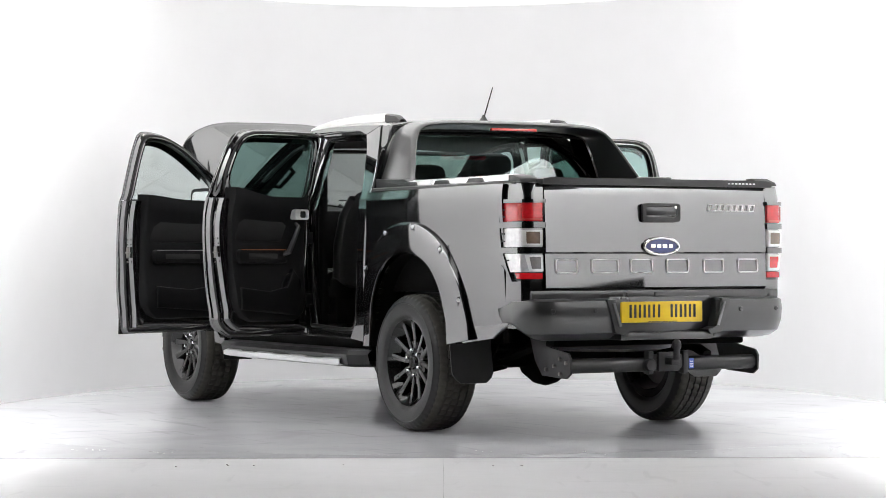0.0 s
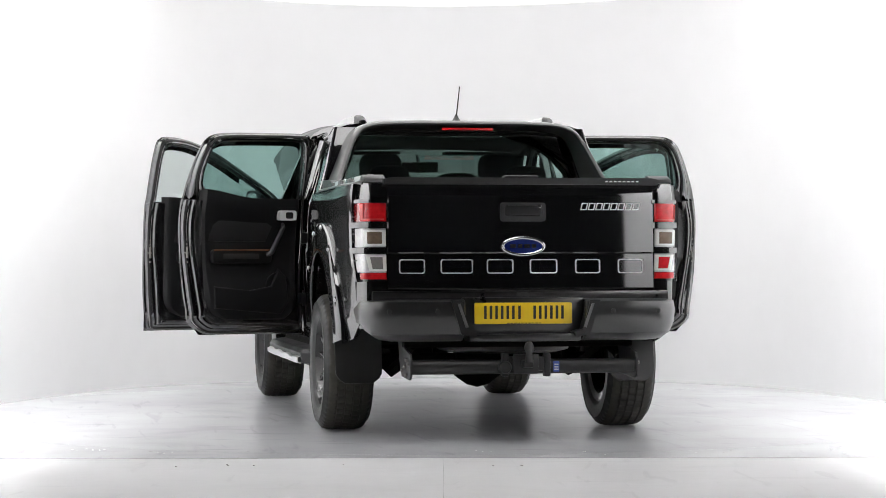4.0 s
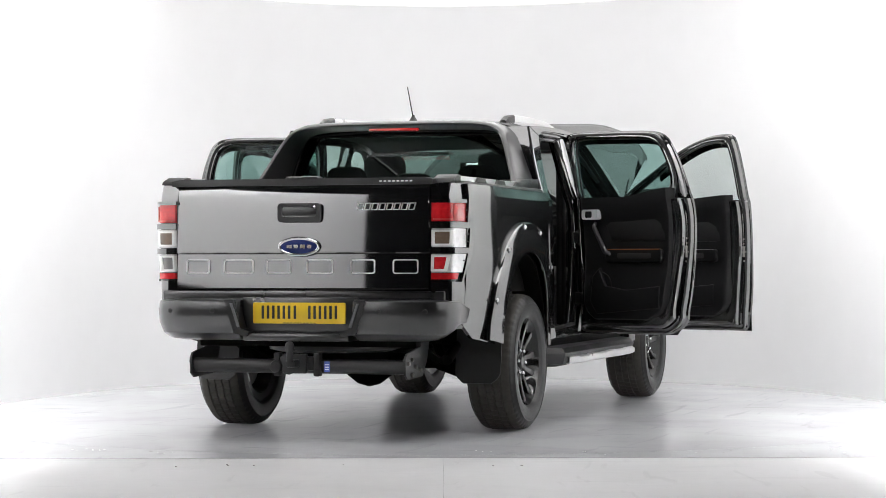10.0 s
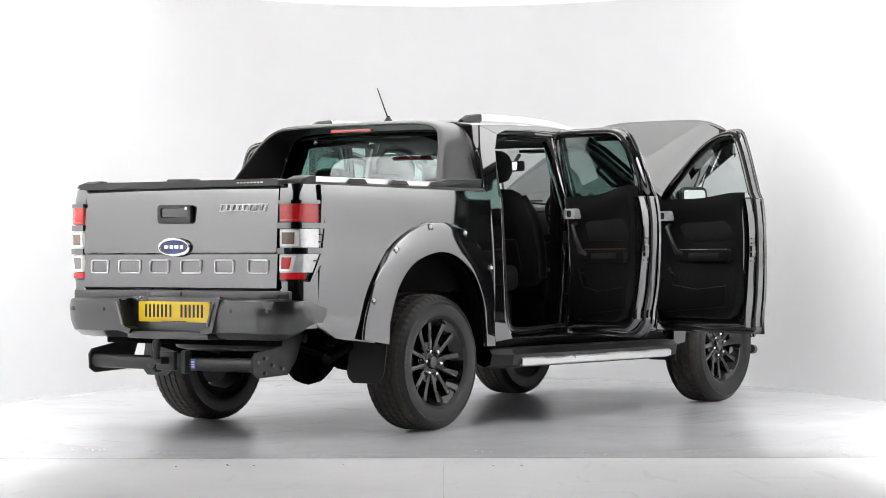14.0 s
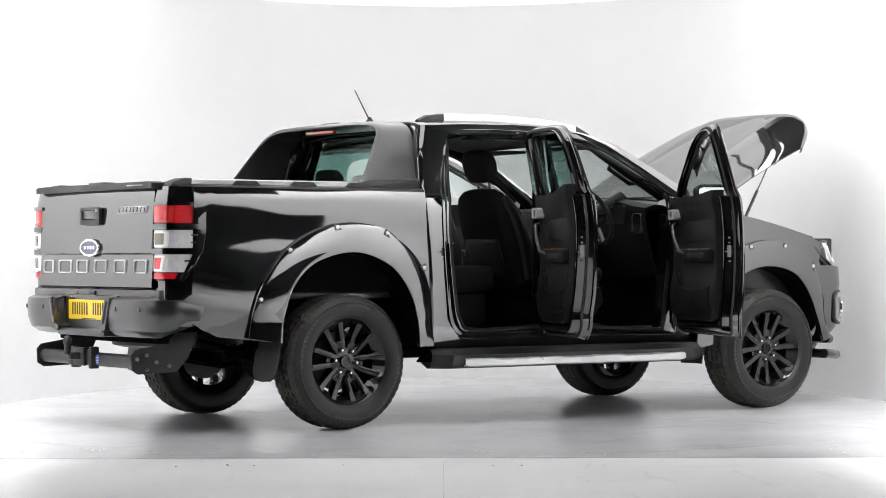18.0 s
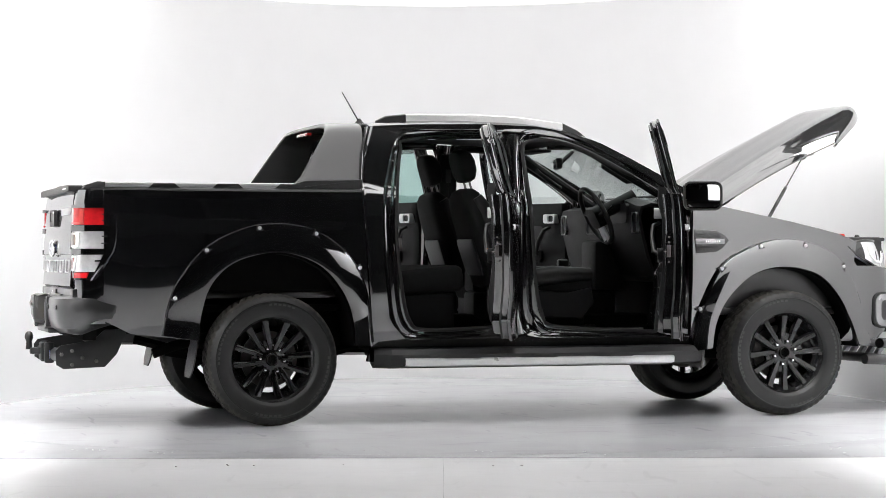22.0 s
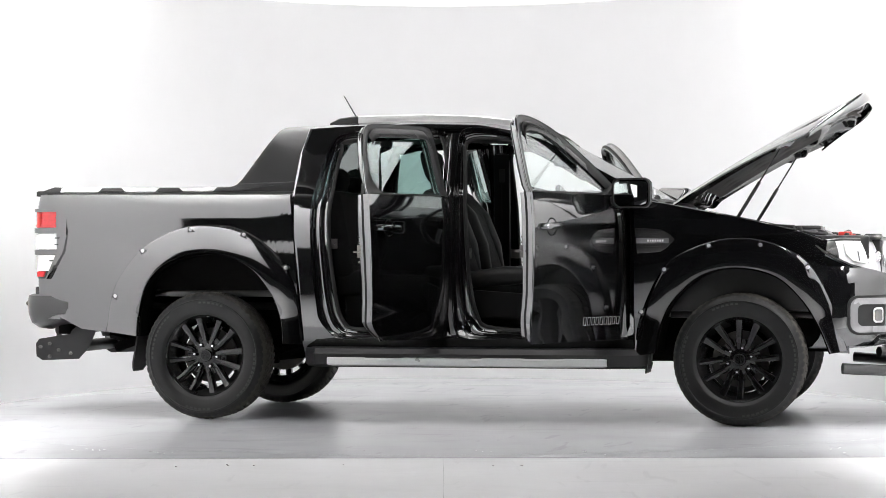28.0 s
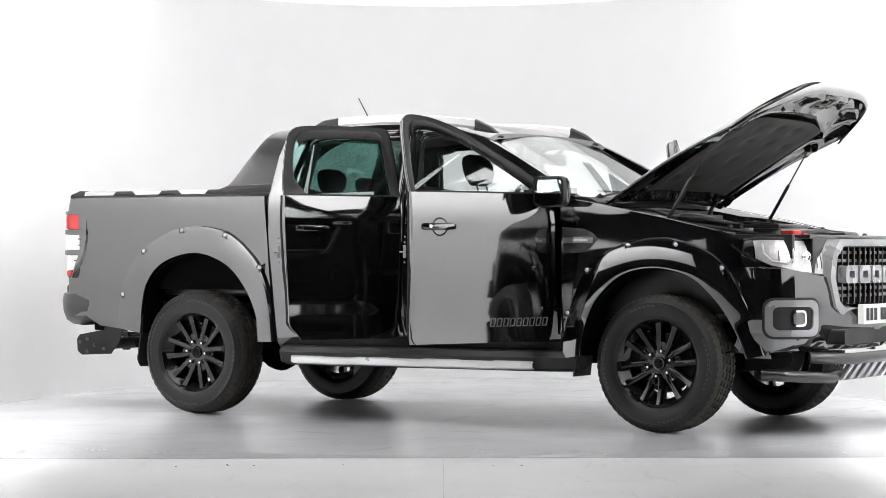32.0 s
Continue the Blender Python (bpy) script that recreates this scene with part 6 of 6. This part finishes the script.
def build_engine_bay():
    part("bay_tray", joined(box(2.80, 3.98, -0.72, 0.72, 0.62, 0.66, 0.01), box(2.66, 2.80, -0.74, 0.74, 0.62, 1.26, 0.02), box(3.92, 4.02, -0.62, 0.62, 0.70, 1.085, 0.015),
                            box(2.80, 3.95, 0.70, 0.74, 0.66, 1.10, 0.01), box(2.80, 3.95, -0.74, -0.70, 0.66, 1.10, 0.01)), MESHBLACK, TRUCK)
    part("engine_cover", joined(box(3.05, 3.70, -0.30, 0.30, 0.90, 1.14, 0.05, 3), box(3.10, 3.65, -0.22, 0.22, 1.13, 1.165, 0.02)), MESHBLACK, TRUCK, "black ribbed engine cover")
    part("air_box", joined(box(3.35, 3.80, 0.36, 0.66, 0.85, 1.12, 0.03), tube([(3.35, 0.5, 1.05), (3.2, 0.45, 1.1), (3.1, 0.3, 1.1)], 0.045, 12)), MESHBLACK, TRUCK)
    bat = part("battery", box(3.54, 3.84, -0.52, -0.24, 0.90, 1.09, 0.015), MESHBLACK, TRUCK)
    part("terminal_cover", joined(box(3.76, 3.84, -0.46, -0.34, 1.085, 1.125, 0.012), box(3.79, 3.86, -0.36, -0.30, 1.08, 1.11, 0.01)), REDPLASTIC, bat, "red battery terminal cover")
    part("fuse_box", joined(box(3.24, 3.48, -0.66, -0.42, 0.92, 1.12, 0.02), box(3.27, 3.45, -0.63, -0.45, 1.115, 1.135, 0.01)), MESHBLACK, TRUCK)
    part("coolant_tank", joined(box(2.92, 3.14, -0.66, -0.42, 1.0, 1.17, 0.035), moved(lathe([(0.035, 0), (0.035, 0.03), (0.0004, 0.034)], 16), Matrix.Translation((3.0, -0.54, 1.165)) @ pose(0, 0, 0, 90, 0, 0))), GREYPLASTIC, TRUCK)
    part("slam_panel", joined(box(3.86, 4.02, -0.66, 0.66, 1.075, 1.098, 0.01), box(3.90, 4.0, -0.10, 0.10, 1.095, 1.115, 0.008)), SATIN, TRUCK)
    part("hose", joined(tube([(2.9, -0.6, 1.17), (3.05, -0.3, 1.19), (3.3, -0.34, 1.16), (3.5, -0.4, 1.15)], 0.016, 8), tube([(2.85, -0.2, 1.22), (2.95, 0.2, 1.21), (3.1, 0.5, 1.16)], 0.02, 8), tube([(3.75, -0.3, 1.09), (3.80, 0.0, 1.12), (3.75, 0.35, 1.10)], 0.022, 8)), INK, TRUCK)
    for y0, y1 in ((-0.62, -0.05), (0.0, 0.55)):
        part("wiper", joined(tube([(2.72, y0, 1.325), (2.66, (y0 + y1) / 2, 1.352), (2.63, y1, 1.365)], 0.007, 8), tube([(2.70, y0 - 0.02, 1.312), (2.72, y0, 1.332)], 0.016, 10), tube([(2.615, y1 - 0.42, 1.362), (2.612, y1 + 0.10, 1.366)], 0.006, 6)), INK, TRUCK, "black windscreen wiper")
    part("scuttle_grille", joined(*[box(2.74, 2.80, y, y + 0.012, 1.292, 1.302, 0.002) for y in np.arange(-0.66, 0.66, 0.03)]), PLASTIC, TRUCK)
    for pts in (((2.86, -0.62, 1.24), (2.95, -0.50, 1.25), (3.02, -0.30, 1.215), (2.95, -0.05, 1.24)), ((3.0, 0.60, 1.19), (3.3, 0.62, 1.17), (3.6, 0.60, 1.13), (3.85, 0.45, 1.11)), ((2.95, -0.68, 1.21), (3.3, -0.68, 1.165), (3.7, -0.64, 1.105))):
        part("wiring", tube([tuple(p) for p in curve(pts, 12)], 0.010, 8), INK, TRUCK, "black wiring loom")
    for p in ((3.05, -0.60, 1.20), (3.62, -0.58, 1.115), (3.15, 0.58, 1.16)):
        part("fluid_cap", moved(lathe([(0.026, 0), (0.028, 0.012), (0.024, 0.022), (0.0004, 0.024)], 14), Matrix.Translation(p) @ pose(0, 0, 0, 90, 0, 0)), GREYPLASTIC, TRUCK)
    for s in (1, -1):
        for x, z in ((3.55, 1.125), (3.82, 1.085)):
            part("bump_stop", moved(lathe([(0.016, 0), (0.016, 0.02), (0.010, 0.03), (0.0004, 0.031)], 12), Matrix.Translation((x, s * 0.67, z)) @ pose(0, 0, 0, 90, 0, 0)), SEAL, TRUCK)
    part("strut_brace", joined(box(2.84, 2.90, -0.66, 0.66, 1.20, 1.235, 0.01), tube([(2.86, -0.45, 1.24), (2.88, -0.2, 1.255), (2.86, 0.15, 1.245)], 0.012, 8)), GREYPLASTIC, TRUCK)


# ---- interior ----
def cushion(x0, x1, y0, y1, z0, z1, r=0.05):
    bm = box(x0, x1, y0, y1, z0, z1, r, 4)
    return bm


def pad(sections, n=28):
    """Upholstered form lofted through rounded sections (z, middle x, half depth, half width)."""
    bm = bmesh.new()
    rings = []
    for z, cx, hx, hy in sections:
        ring = []
        for k in range(n):
            a = 2 * math.pi * k / n
            c, d = math.cos(a), math.sin(a)
            ring.append(bm.verts.new((cx + hx * math.copysign(abs(c) ** 0.6, c), hy * math.copysign(abs(d) ** 0.5, d), z)))
        rings.append(ring)
    for A, B in zip(rings, rings[1:]):
        for k in range(n):
            bm.faces.new((A[k], A[(k + 1) % n], B[(k + 1) % n], B[k]))
    bm.faces.new(rings[0][::-1])
    bm.faces.new(rings[-1])
    bmesh.ops.recalc_face_normals(bm, faces=bm.faces)
    return bm


BACK = [(0.0, 0.0, 0.05, 0.19), (0.03, 0.0, 0.085, 0.235), (0.2, 0.0, 0.085, 0.25), (0.36, -0.004, 0.082, 0.25), (0.46, -0.006, 0.078, 0.245), (0.54, -0.008, 0.070, 0.225), (0.59, -0.010, 0.060, 0.195), (0.62, -0.010, 0.040, 0.15), (0.63, -0.010, 0.012, 0.09)]
REST = [(0.0, 0.0, 0.020, 0.06), (0.012, 0.0, 0.042, 0.10), (0.06, 0.004, 0.056, 0.130), (0.12, 0.006, 0.058, 0.136), (0.165, 0.002, 0.052, 0.126), (0.195, -0.006, 0.038, 0.10), (0.208, -0.010, 0.014, 0.06)]


def build_interior():
    part("cabin_floor", joined(box(0.66, 2.60, -0.80, 0.80, 0.46, 0.50, 0.005), box(0.70, 2.5, -0.12, 0.12, 0.50, 0.62, 0.03)), CARPET, TRUCK)
    part("firewall", box(2.58, 2.64, -0.80, 0.80, 0.48, 1.28, 0.01), CARPET, TRUCK)
    P = [[(x, y * 0.66, lerp_tab([(0.66, 1.735), (1.2, 1.765), (1.7, 1.745), (2.0, 1.69)], x) - 0.03 * abs(y) ** 3) for y in np.linspace(-1, 1, 9)] for x in np.linspace(0.68, 2.0, 10)]
    part("headliner", grid_solid(P, (0, 0, 0.012)), HEADLINER, TRUCK, "dark grey cloth headliner")
    part("dome_lamp", box(1.20, 1.34, -0.08, 0.08, 1.738, 1.752, 0.006), GREYPLASTIC, TRUCK)
    for s in (1, -1):
        seat = part("front_seat", moved(cushion(-0.27, 0.27, -0.25, 0.25, -0.08, 0.09, 0.06), Matrix.Translation((1.80, s * 0.38, 0.80)) @ pose(0, 0, 0, 0, -5, 0)), FABRIC, TRUCK, "dark cloth front seat with leather bolsters")
        back = moved(pad(BACK), Matrix.Translation((1.50, s * 0.38, 0.80)) @ pose(0, 0, 0, 0, -18, 0))
        part("backrest", back, FABRIC, seat)
        for d in (1, -1):
            part("bolster", moved(tube([(0, 0, 0.05), (0.02, 0, 0.25), (0.01, 0, 0.45), (-0.02, 0, 0.58)], [0.05, 0.065, 0.06, 0.03], 12), Matrix.Translation((1.53, s * 0.38 + d * 0.21, 0.80)) @ pose(0, 0, 0, 0, -18, 0)), LEATHER, seat)
            part("cushion_bolster", tube([(1.58, s * 0.38 + d * 0.235, 0.84), (1.8, s * 0.38 + d * 0.245, 0.865), (2.05, s * 0.38 + d * 0.235, 0.87)], [0.05, 0.06, 0.04], 12), LEATHER, seat)
        part("headrest", moved(pad([(z + 0.665, x, a, b) for z, x, a, b in REST]), Matrix.Translation((1.51, s * 0.38, 0.80)) @ pose(0, 0, 0, 0, -16, 0)), FABRIC, seat)
        for d in (0.06, -0.06):
            part("headrest_post", moved(tube([(0, 0, 0.58), (0, 0, 0.70)], 0.007, 8), Matrix.Translation((1.51, s * 0.38 + d, 0.80)) @ pose(0, 0, 0, 0, -16, 0)), STEEL, seat)
        part("back_pocket", moved(pad([(0.10, -0.088, 0.010, 0.15), (0.13, -0.090, 0.012, 0.17), (0.30, -0.090, 0.012, 0.175), (0.33, -0.088, 0.006, 0.165)]), Matrix.Translation((1.50, s * 0.38, 0.80)) @ pose(0, 0, 0, 0, -18, 0)), LEATHER, seat)
        part("side_trim", prism([(1.56, 0.62), (1.98, 0.60), (2.06, 0.70), (2.04, 0.79), (1.90, 0.76), (1.62, 0.78)], 0.635, 0.655, side3(s), 0.008, 3), TRIM, seat)
        part("seat_base", joined(box(1.55, 2.02, s * 0.38 - 0.22, s * 0.38 + 0.22, 0.56, 0.74, 0.02), box(1.5, 2.1, s * 0.38 - 0.20, s * 0.38 - 0.17, 0.50, 0.56, 0.005), box(1.5, 2.1, s * 0.38 + 0.17, s * 0.38 + 0.20, 0.50, 0.56, 0.005)), TRIM, seat)
        part("belt", joined(box(1.515, 1.520, s * 0.70, s * 0.745, 0.62, 1.50, 0), box(1.50, 1.54, s * 0.695, s * 0.75, 1.47, 1.56, 0.008)), INK, TRUCK)
    bench = part("rear_bench", moved(cushion(-0.25, 0.25, -0.64, 0.64, -0.08, 0.08, 0.06), Matrix.Translation((0.99, 0, 0.83)) @ pose(0, 0, 0, 0, -6, 0)), FABRIC, TRUCK, "dark cloth rear bench seat")
    part("bench_base", box(0.80, 1.18, -0.62, 0.62, 0.50, 0.76, 0.02), TRIM, bench)
    part("backrest", moved(box(-0.06, 0.06, -0.64, 0.64, 0.0, 0.55, 0.05, 4), Matrix.Translation((0.80, 0, 0.84)) @ pose(0, 0, 0, 0, -10, 0)), FABRIC, bench)
    for y in (-0.42, 0.0, 0.42):
        part("headrest", moved(pad([((z * (0.72 if y else 0.5)) + 0.55, x, a * 0.85, b * 0.92) for z, x, a, b in REST]), Matrix.Translation((0.79, y, 0.84)) @ pose(0, 0, 0, 0, -8, 0)), FABRIC, bench)
    # dashboard
    dash = []
    for y in np.linspace(-0.74, 0.74, 25):
        b = 0.05 * math.exp(-((y + 0.40) / 0.20) ** 2)
        dash.append([(2.62, y, 1.285), (2.50, y, 1.30 + b * 0.6), (2.40, y, 1.305 + b), (2.335, y, 1.285 + b), (2.315, y, 1.22), (2.34, y, 1.10), (2.37, y, 0.98), (2.42, y, 0.86), (2.58, y, 0.82)])
    d = part("dashboard", grid_solid(dash, 0.02), TRIM, TRUCK, "black moulded dashboard")
    for y in (-0.67, -0.16, 0.16, 0.67):
        part("air_vent", frame_band(at(rounded(0.09, 0.13, 0.02), y, 1.19), at(rounded(0.082, 0.122, 0.017), y, 1.19), 2.345, 2.312, rear3), ALU if abs(y) > 0.5 else GREYPLASTIC, d, "slim-edged air vent")
        part("vent_core", prism(at(rounded(0.084, 0.124, 0.017), y, 1.19), 2.345, 2.322, rear3), INK, d)
    part("screen", prism(at(rounded(0.22, 0.14, 0.01), 0.0, 1.20), 2.34, 2.306, rear3, 0.004), INK, d)
    part("instrument_panel", prism(at(rounded(0.30, 0.12, 0.03), -0.40, 1.25), 2.36, 2.310, rear3), INK, d)
    # steering wheel
    m = Matrix.Translation((2.165, -0.40, 1.235)) @ pose(0, 0, 0, 0, -26, 0)
    ring = [(0, 0.185 * math.cos(a), 0.185 * math.sin(a)) for a in np.linspace(0, 2 * math.pi, 49)[:-1]]
    sw = part("steering_wheel", moved(tube(ring, 0.0155, 12, True), m), LEATHER, TRUCK, "black leather steering wheel")
    part("wheel_boss", moved(prism(at(rounded(0.16, 0.13, 0.04), 0, -0.01), -0.03, 0.05, rear3, 0.015), m), TRIM, sw)
    for y0, z0, y1, z1 in ((0.06, 0.0, 0.178, 0.02), (-0.06, 0.0, -0.178, 0.02), (0.025, -0.06, 0.03, -0.18), (-0.025, -0.06, -0.03, -0.18)):
        part("spoke", moved(tube([(0.0, y0, z0), (0.0, y1, z1)], 0.014, 8), m), SILVER if abs(y0) < 0.05 else TRIM, sw)
    part("column", moved(joined(tube([(0.03, 0, 0), (0.28, 0, 0.0)], 0.045, 14), tube([(0.07, -0.04, 0.0), (0.07, -0.17, 0.03)], 0.009, 8), tube([(0.07, 0.04, 0.0), (0.07, 0.17, 0.03)], 0.009, 8)), m), TRIM, TRUCK)
    # console
    con = part("centre_console", joined(box(1.45, 2.40, -0.12, 0.12, 0.50, 0.76, 0.03, 3), box(1.45, 1.80, -0.11, 0.11, 0.76, 0.90, 0.03, 3), box(2.25, 2.45, -0.14, 0.14, 0.76, 1.08, 0.03)), TRIM, TRUCK, "black centre console with gear lever")
    part("gear_lever", joined(tube([(2.10, 0, 0.75), (2.08, 0, 0.90)], 0.014, 10), box(2.045, 2.115, -0.03, 0.03, 0.89, 0.965, 0.022, 3)), LEATHER, con)
    part("handbrake", tube([(1.75, -0.07, 0.80), (1.93, -0.07, 0.86)], 0.016, 10), LEATHER, con)
    for s in (1, -1):
        # pillar trims and grab handles
        P = [(1.98, 0.66, 1.665), (2.22, 0.69, 1.515), (2.45, 0.73, 1.375), (2.58, 0.74, 1.29)]
        part("pillar_trim", tube([(x, s * y, z) for x, y, z in P], 0.035, 10), TRIM, TRUCK)
        part("grab_handle", tube([(2.12, s * 0.66, 1.565), (2.13, s * 0.62, 1.535), (2.28, s * 0.645, 1.44), (2.30, s * 0.69, 1.445)], 0.014, 10), TRIM, TRUCK)
        part("pillar_trim", box(1.46, 1.57, s * 0.70, s * 0.745, 0.55, 1.66, 0.02), TRIM, TRUCK)
        part("sun_visor", box(1.92, 2.06, s * 0.15, s * 0.55, 1.655, 1.675, 0.01), HEADLINER, TRUCK)


# ---- underneath and sides ----
def build_chassis():
    for s in (1, -1):
        part("chassis_rail", joined(tube([(-1.05, s * 0.42, 0.56), (-0.5, s * 0.42, 0.62), (0.0, s * 0.42, 0.66), (0.5, s * 0.42, 0.58), (0.9, s * 0.42, 0.48), (2.4, s * 0.42, 0.48), (2.9, s * 0.42, 0.56), (3.9, s * 0.42, 0.56)], 0.06, 4)), CHASSIS, TRUCK)
        spring = part("leaf_spring", joined(tube([(-0.75, s * 0.52, 0.50), (-0.35, s * 0.52, 0.40), (0.0, s * 0.52, 0.345), (0.35, s * 0.52, 0.38), (0.68, s * 0.52, 0.48)], 0.026, 4), tube([(-0.4, s * 0.52, 0.38), (0.0, s * 0.52, 0.315), (0.35, s * 0.52, 0.35)], 0.024, 4)), CHASSIS, TRUCK)
        part("damper", tube([(-0.05, s * 0.46, 0.34), (-0.25, s * 0.40, 0.68)], 0.028, 10), CHASSIS, TRUCK)
        # mud flaps
        P = []
        for k in np.linspace(0, 1, 14):
            cutin = 0.05 * (max(0.0, (k - 0.80) / 0.20)) ** 2.2
            P.append([(-0.43 - 0.02 * k - 0.03 * k * k, s * y, 0.62 - 0.335 * k) for y in np.linspace(0.645 + cutin, 0.905 - cutin, 8)])
        part("mud_flap", grid_solid(P, 0.008), PLASTIC, TRUCK, "black plastic mud flap behind the wheel")
        part("mud_flap", grid_solid([[(2.70 - 0.03 * k, s * y, 0.50 - 0.2 * k) for y in np.linspace(0.68, 0.88, 5)] for k in np.linspace(0, 1, 5)], 0.008), PLASTIC, TRUCK)
        # side step: black tread board with a bright stepped strip
        P = []
        for x in np.linspace(0.62, 2.70, 26):
            end = min(1.0, (x - 0.62) / 0.05, (2.70 - x) / 0.22)
            yo = 0.86 + 0.10 * max(0.0, end) ** 0.5
            P.append([(x, s * 0.74, 0.445), (x, s * (yo - 0.02), 0.43), (x, s * yo, 0.405), (x, s * (yo - 0.015), 0.345), (x, s * (yo - 0.06), 0.330), (x, s * 0.74, 0.36)])
        step = part("side_step", grid_solid(P, 0.006), PLASTIC, TRUCK, "black side step with a bright metal edge")
        P = []
        for i, x in enumerate(np.linspace(0.78, 2.46, 57)):
            wave = 0.006 if (i // 8) % 2 else 0.0
            top = 0.384 if (i // 8) % 2 == 0 else 0.378
            lo = 0.336 + 0.006 * (1 if i in (0, 56) else 0)
            P.append([(x, s * (0.955 + wave), top), (x, s * (0.968 + wave), top - 0.008), (x, s * (0.966 + wave), lo + 0.006), (x, s * (0.945 + wave), lo)])
        part("step_strip", grid_solid(P, 0.004), STRIP, step, "stepped bright metal strip")
        for x in (0.9, 1.6, 2.3):
            part("step_bracket", box(x - 0.03, x + 0.03, s * 0.45, s * 0.80, 0.38, 0.42, 0.006), CHASSIS, step)
    part("rear_axle", joined(tube([(0, -0.68, 0.385), (0, 0.68, 0.385)], 0.045, 14), moved(lathe([(0.0004, -0.14), (0.08, -0.13), (0.13, -0.06), (0.145, 0.0), (0.13, 0.06), (0.08, 0.13), (0.0004, 0.14)], 24), Matrix.Translation((0.0, 0.02, 0.375))), tube([(0.05, 0, 0.40), (1.4, 0, 0.48)], 0.04, 10)), CHASSIS, TRUCK, "black rear axle and differential")
    part("front_axle", joined(tube([(3.22, -0.68, 0.385), (3.22, 0.68, 0.385)], 0.035, 12), box(3.0, 3.5, -0.35, 0.35, 0.32, 0.52, 0.04), tube([(3.3, -0.66, 0.34), (3.0, -0.3, 0.40)], 0.03, 8), tube([(3.3, 0.66, 0.34), (3.0, 0.3, 0.40)], 0.03, 8)), CHASSIS, TRUCK)
    part("spare_wheel", moved(lathe([(0.20, -0.10), (0.30, -0.115), (0.36, -0.10), (0.375, -0.06), (0.375, 0.06), (0.36, 0.10), (0.30, 0.115), (0.20, 0.10)], 48, True), Matrix.Translation((-0.62, 0, 0.575)) @ pose(0, 0, 0, 90, 0, 0)), RUBBER, TRUCK, "spare tyre slung under the bed")
    part("exhaust", joined(tube([(2.6, -0.28, 0.42), (1.0, -0.26, 0.42), (0.5, -0.30, 0.52), (-0.3, -0.62, 0.52), (-0.55, -0.66, 0.46), (-0.66, -0.66, 0.42)], 0.03, 12), tube([(1.9, -0.27, 0.42), (1.3, -0.26, 0.42)], 0.075, 14)), CHASSIS, TRUCK)
    part("fuel_tank", box(0.85, 1.9, 0.12, 0.40, 0.34, 0.55, 0.05), CHASSIS, TRUCK)
    part("gearbox", box(1.9, 3.0, -0.2, 0.2, 0.34, 0.62, 0.06), CHASSIS, TRUCK)
    part("underbody", joined(box(-1.0, 0.56, -0.72, 0.72, 0.66, 0.70, 0.01), box(0.6, 2.7, -0.80, 0.80, 0.43, 0.455, 0.01), box(-1.06, -0.98, -0.62, 0.62, 0.50, 0.62, 0.01)), CHASSIS, TRUCK)


def build_studs():
    """Bright bolt heads round the arch extensions."""
    head = finish(lathe([(0.0004, 0.007), (0.007, 0.006), (0.0115, 0.0), (0.0115, -0.012)], 12), "bolt_head", SILVER)
    pocket = finish(prism([(-0.03, -0.02), (0.022, -0.016), (0.014, 0.022)], -0.004, 0.003, side3(1), 0.002), "bolt_pocket", SATIN)
    for s in (1, -1):
        for x, z, tilt in ((-0.57, 0.745, 70), (-0.389, 1.02, 45), (-0.082, 1.148, 8), (0.254, 1.116, -20), (0.514, 0.917, -50), (3.611, 0.916, -40), (3.344, 1.045, -15), (3.048, 1.042, 15), (2.79, 0.905, 50), (2.655, 0.66, 75)):
            y = SB(x, z) + 0.026
            for name, me, dy in (("bolt_pocket", pocket, 0.0), ("bolt_head", head, 0.004)):
                ob = new(name, me)
                ob.parent = TRUCK
                ob.matrix_basis = Matrix.Translation((x - PIVOT[0], s * (y + dy) - PIVOT[1], z)) @ pose(0, 0, 0, 0, 0, 0 if s > 0 else 180) @ Matrix.Rotation(radians(tilt if s < 0 else -tilt), 4, "Y")


build_bed()
build_tail()
build_rear_bumper()
build_wheels()
build_cab()
build_sports_bar()
build_doors()
build_front()
build_bonnet()
build_engine_bay()
build_interior()
build_chassis()
build_studs()


# ---- what moves ----
def motions():
    rows = [(float(t), pose(0, 0, 0, 0, 0, turn_at(t))) for t in range(0, 33, 2)]
    walk(TRUCK, rows)
    walk(TURNTABLE, rows)


motions()
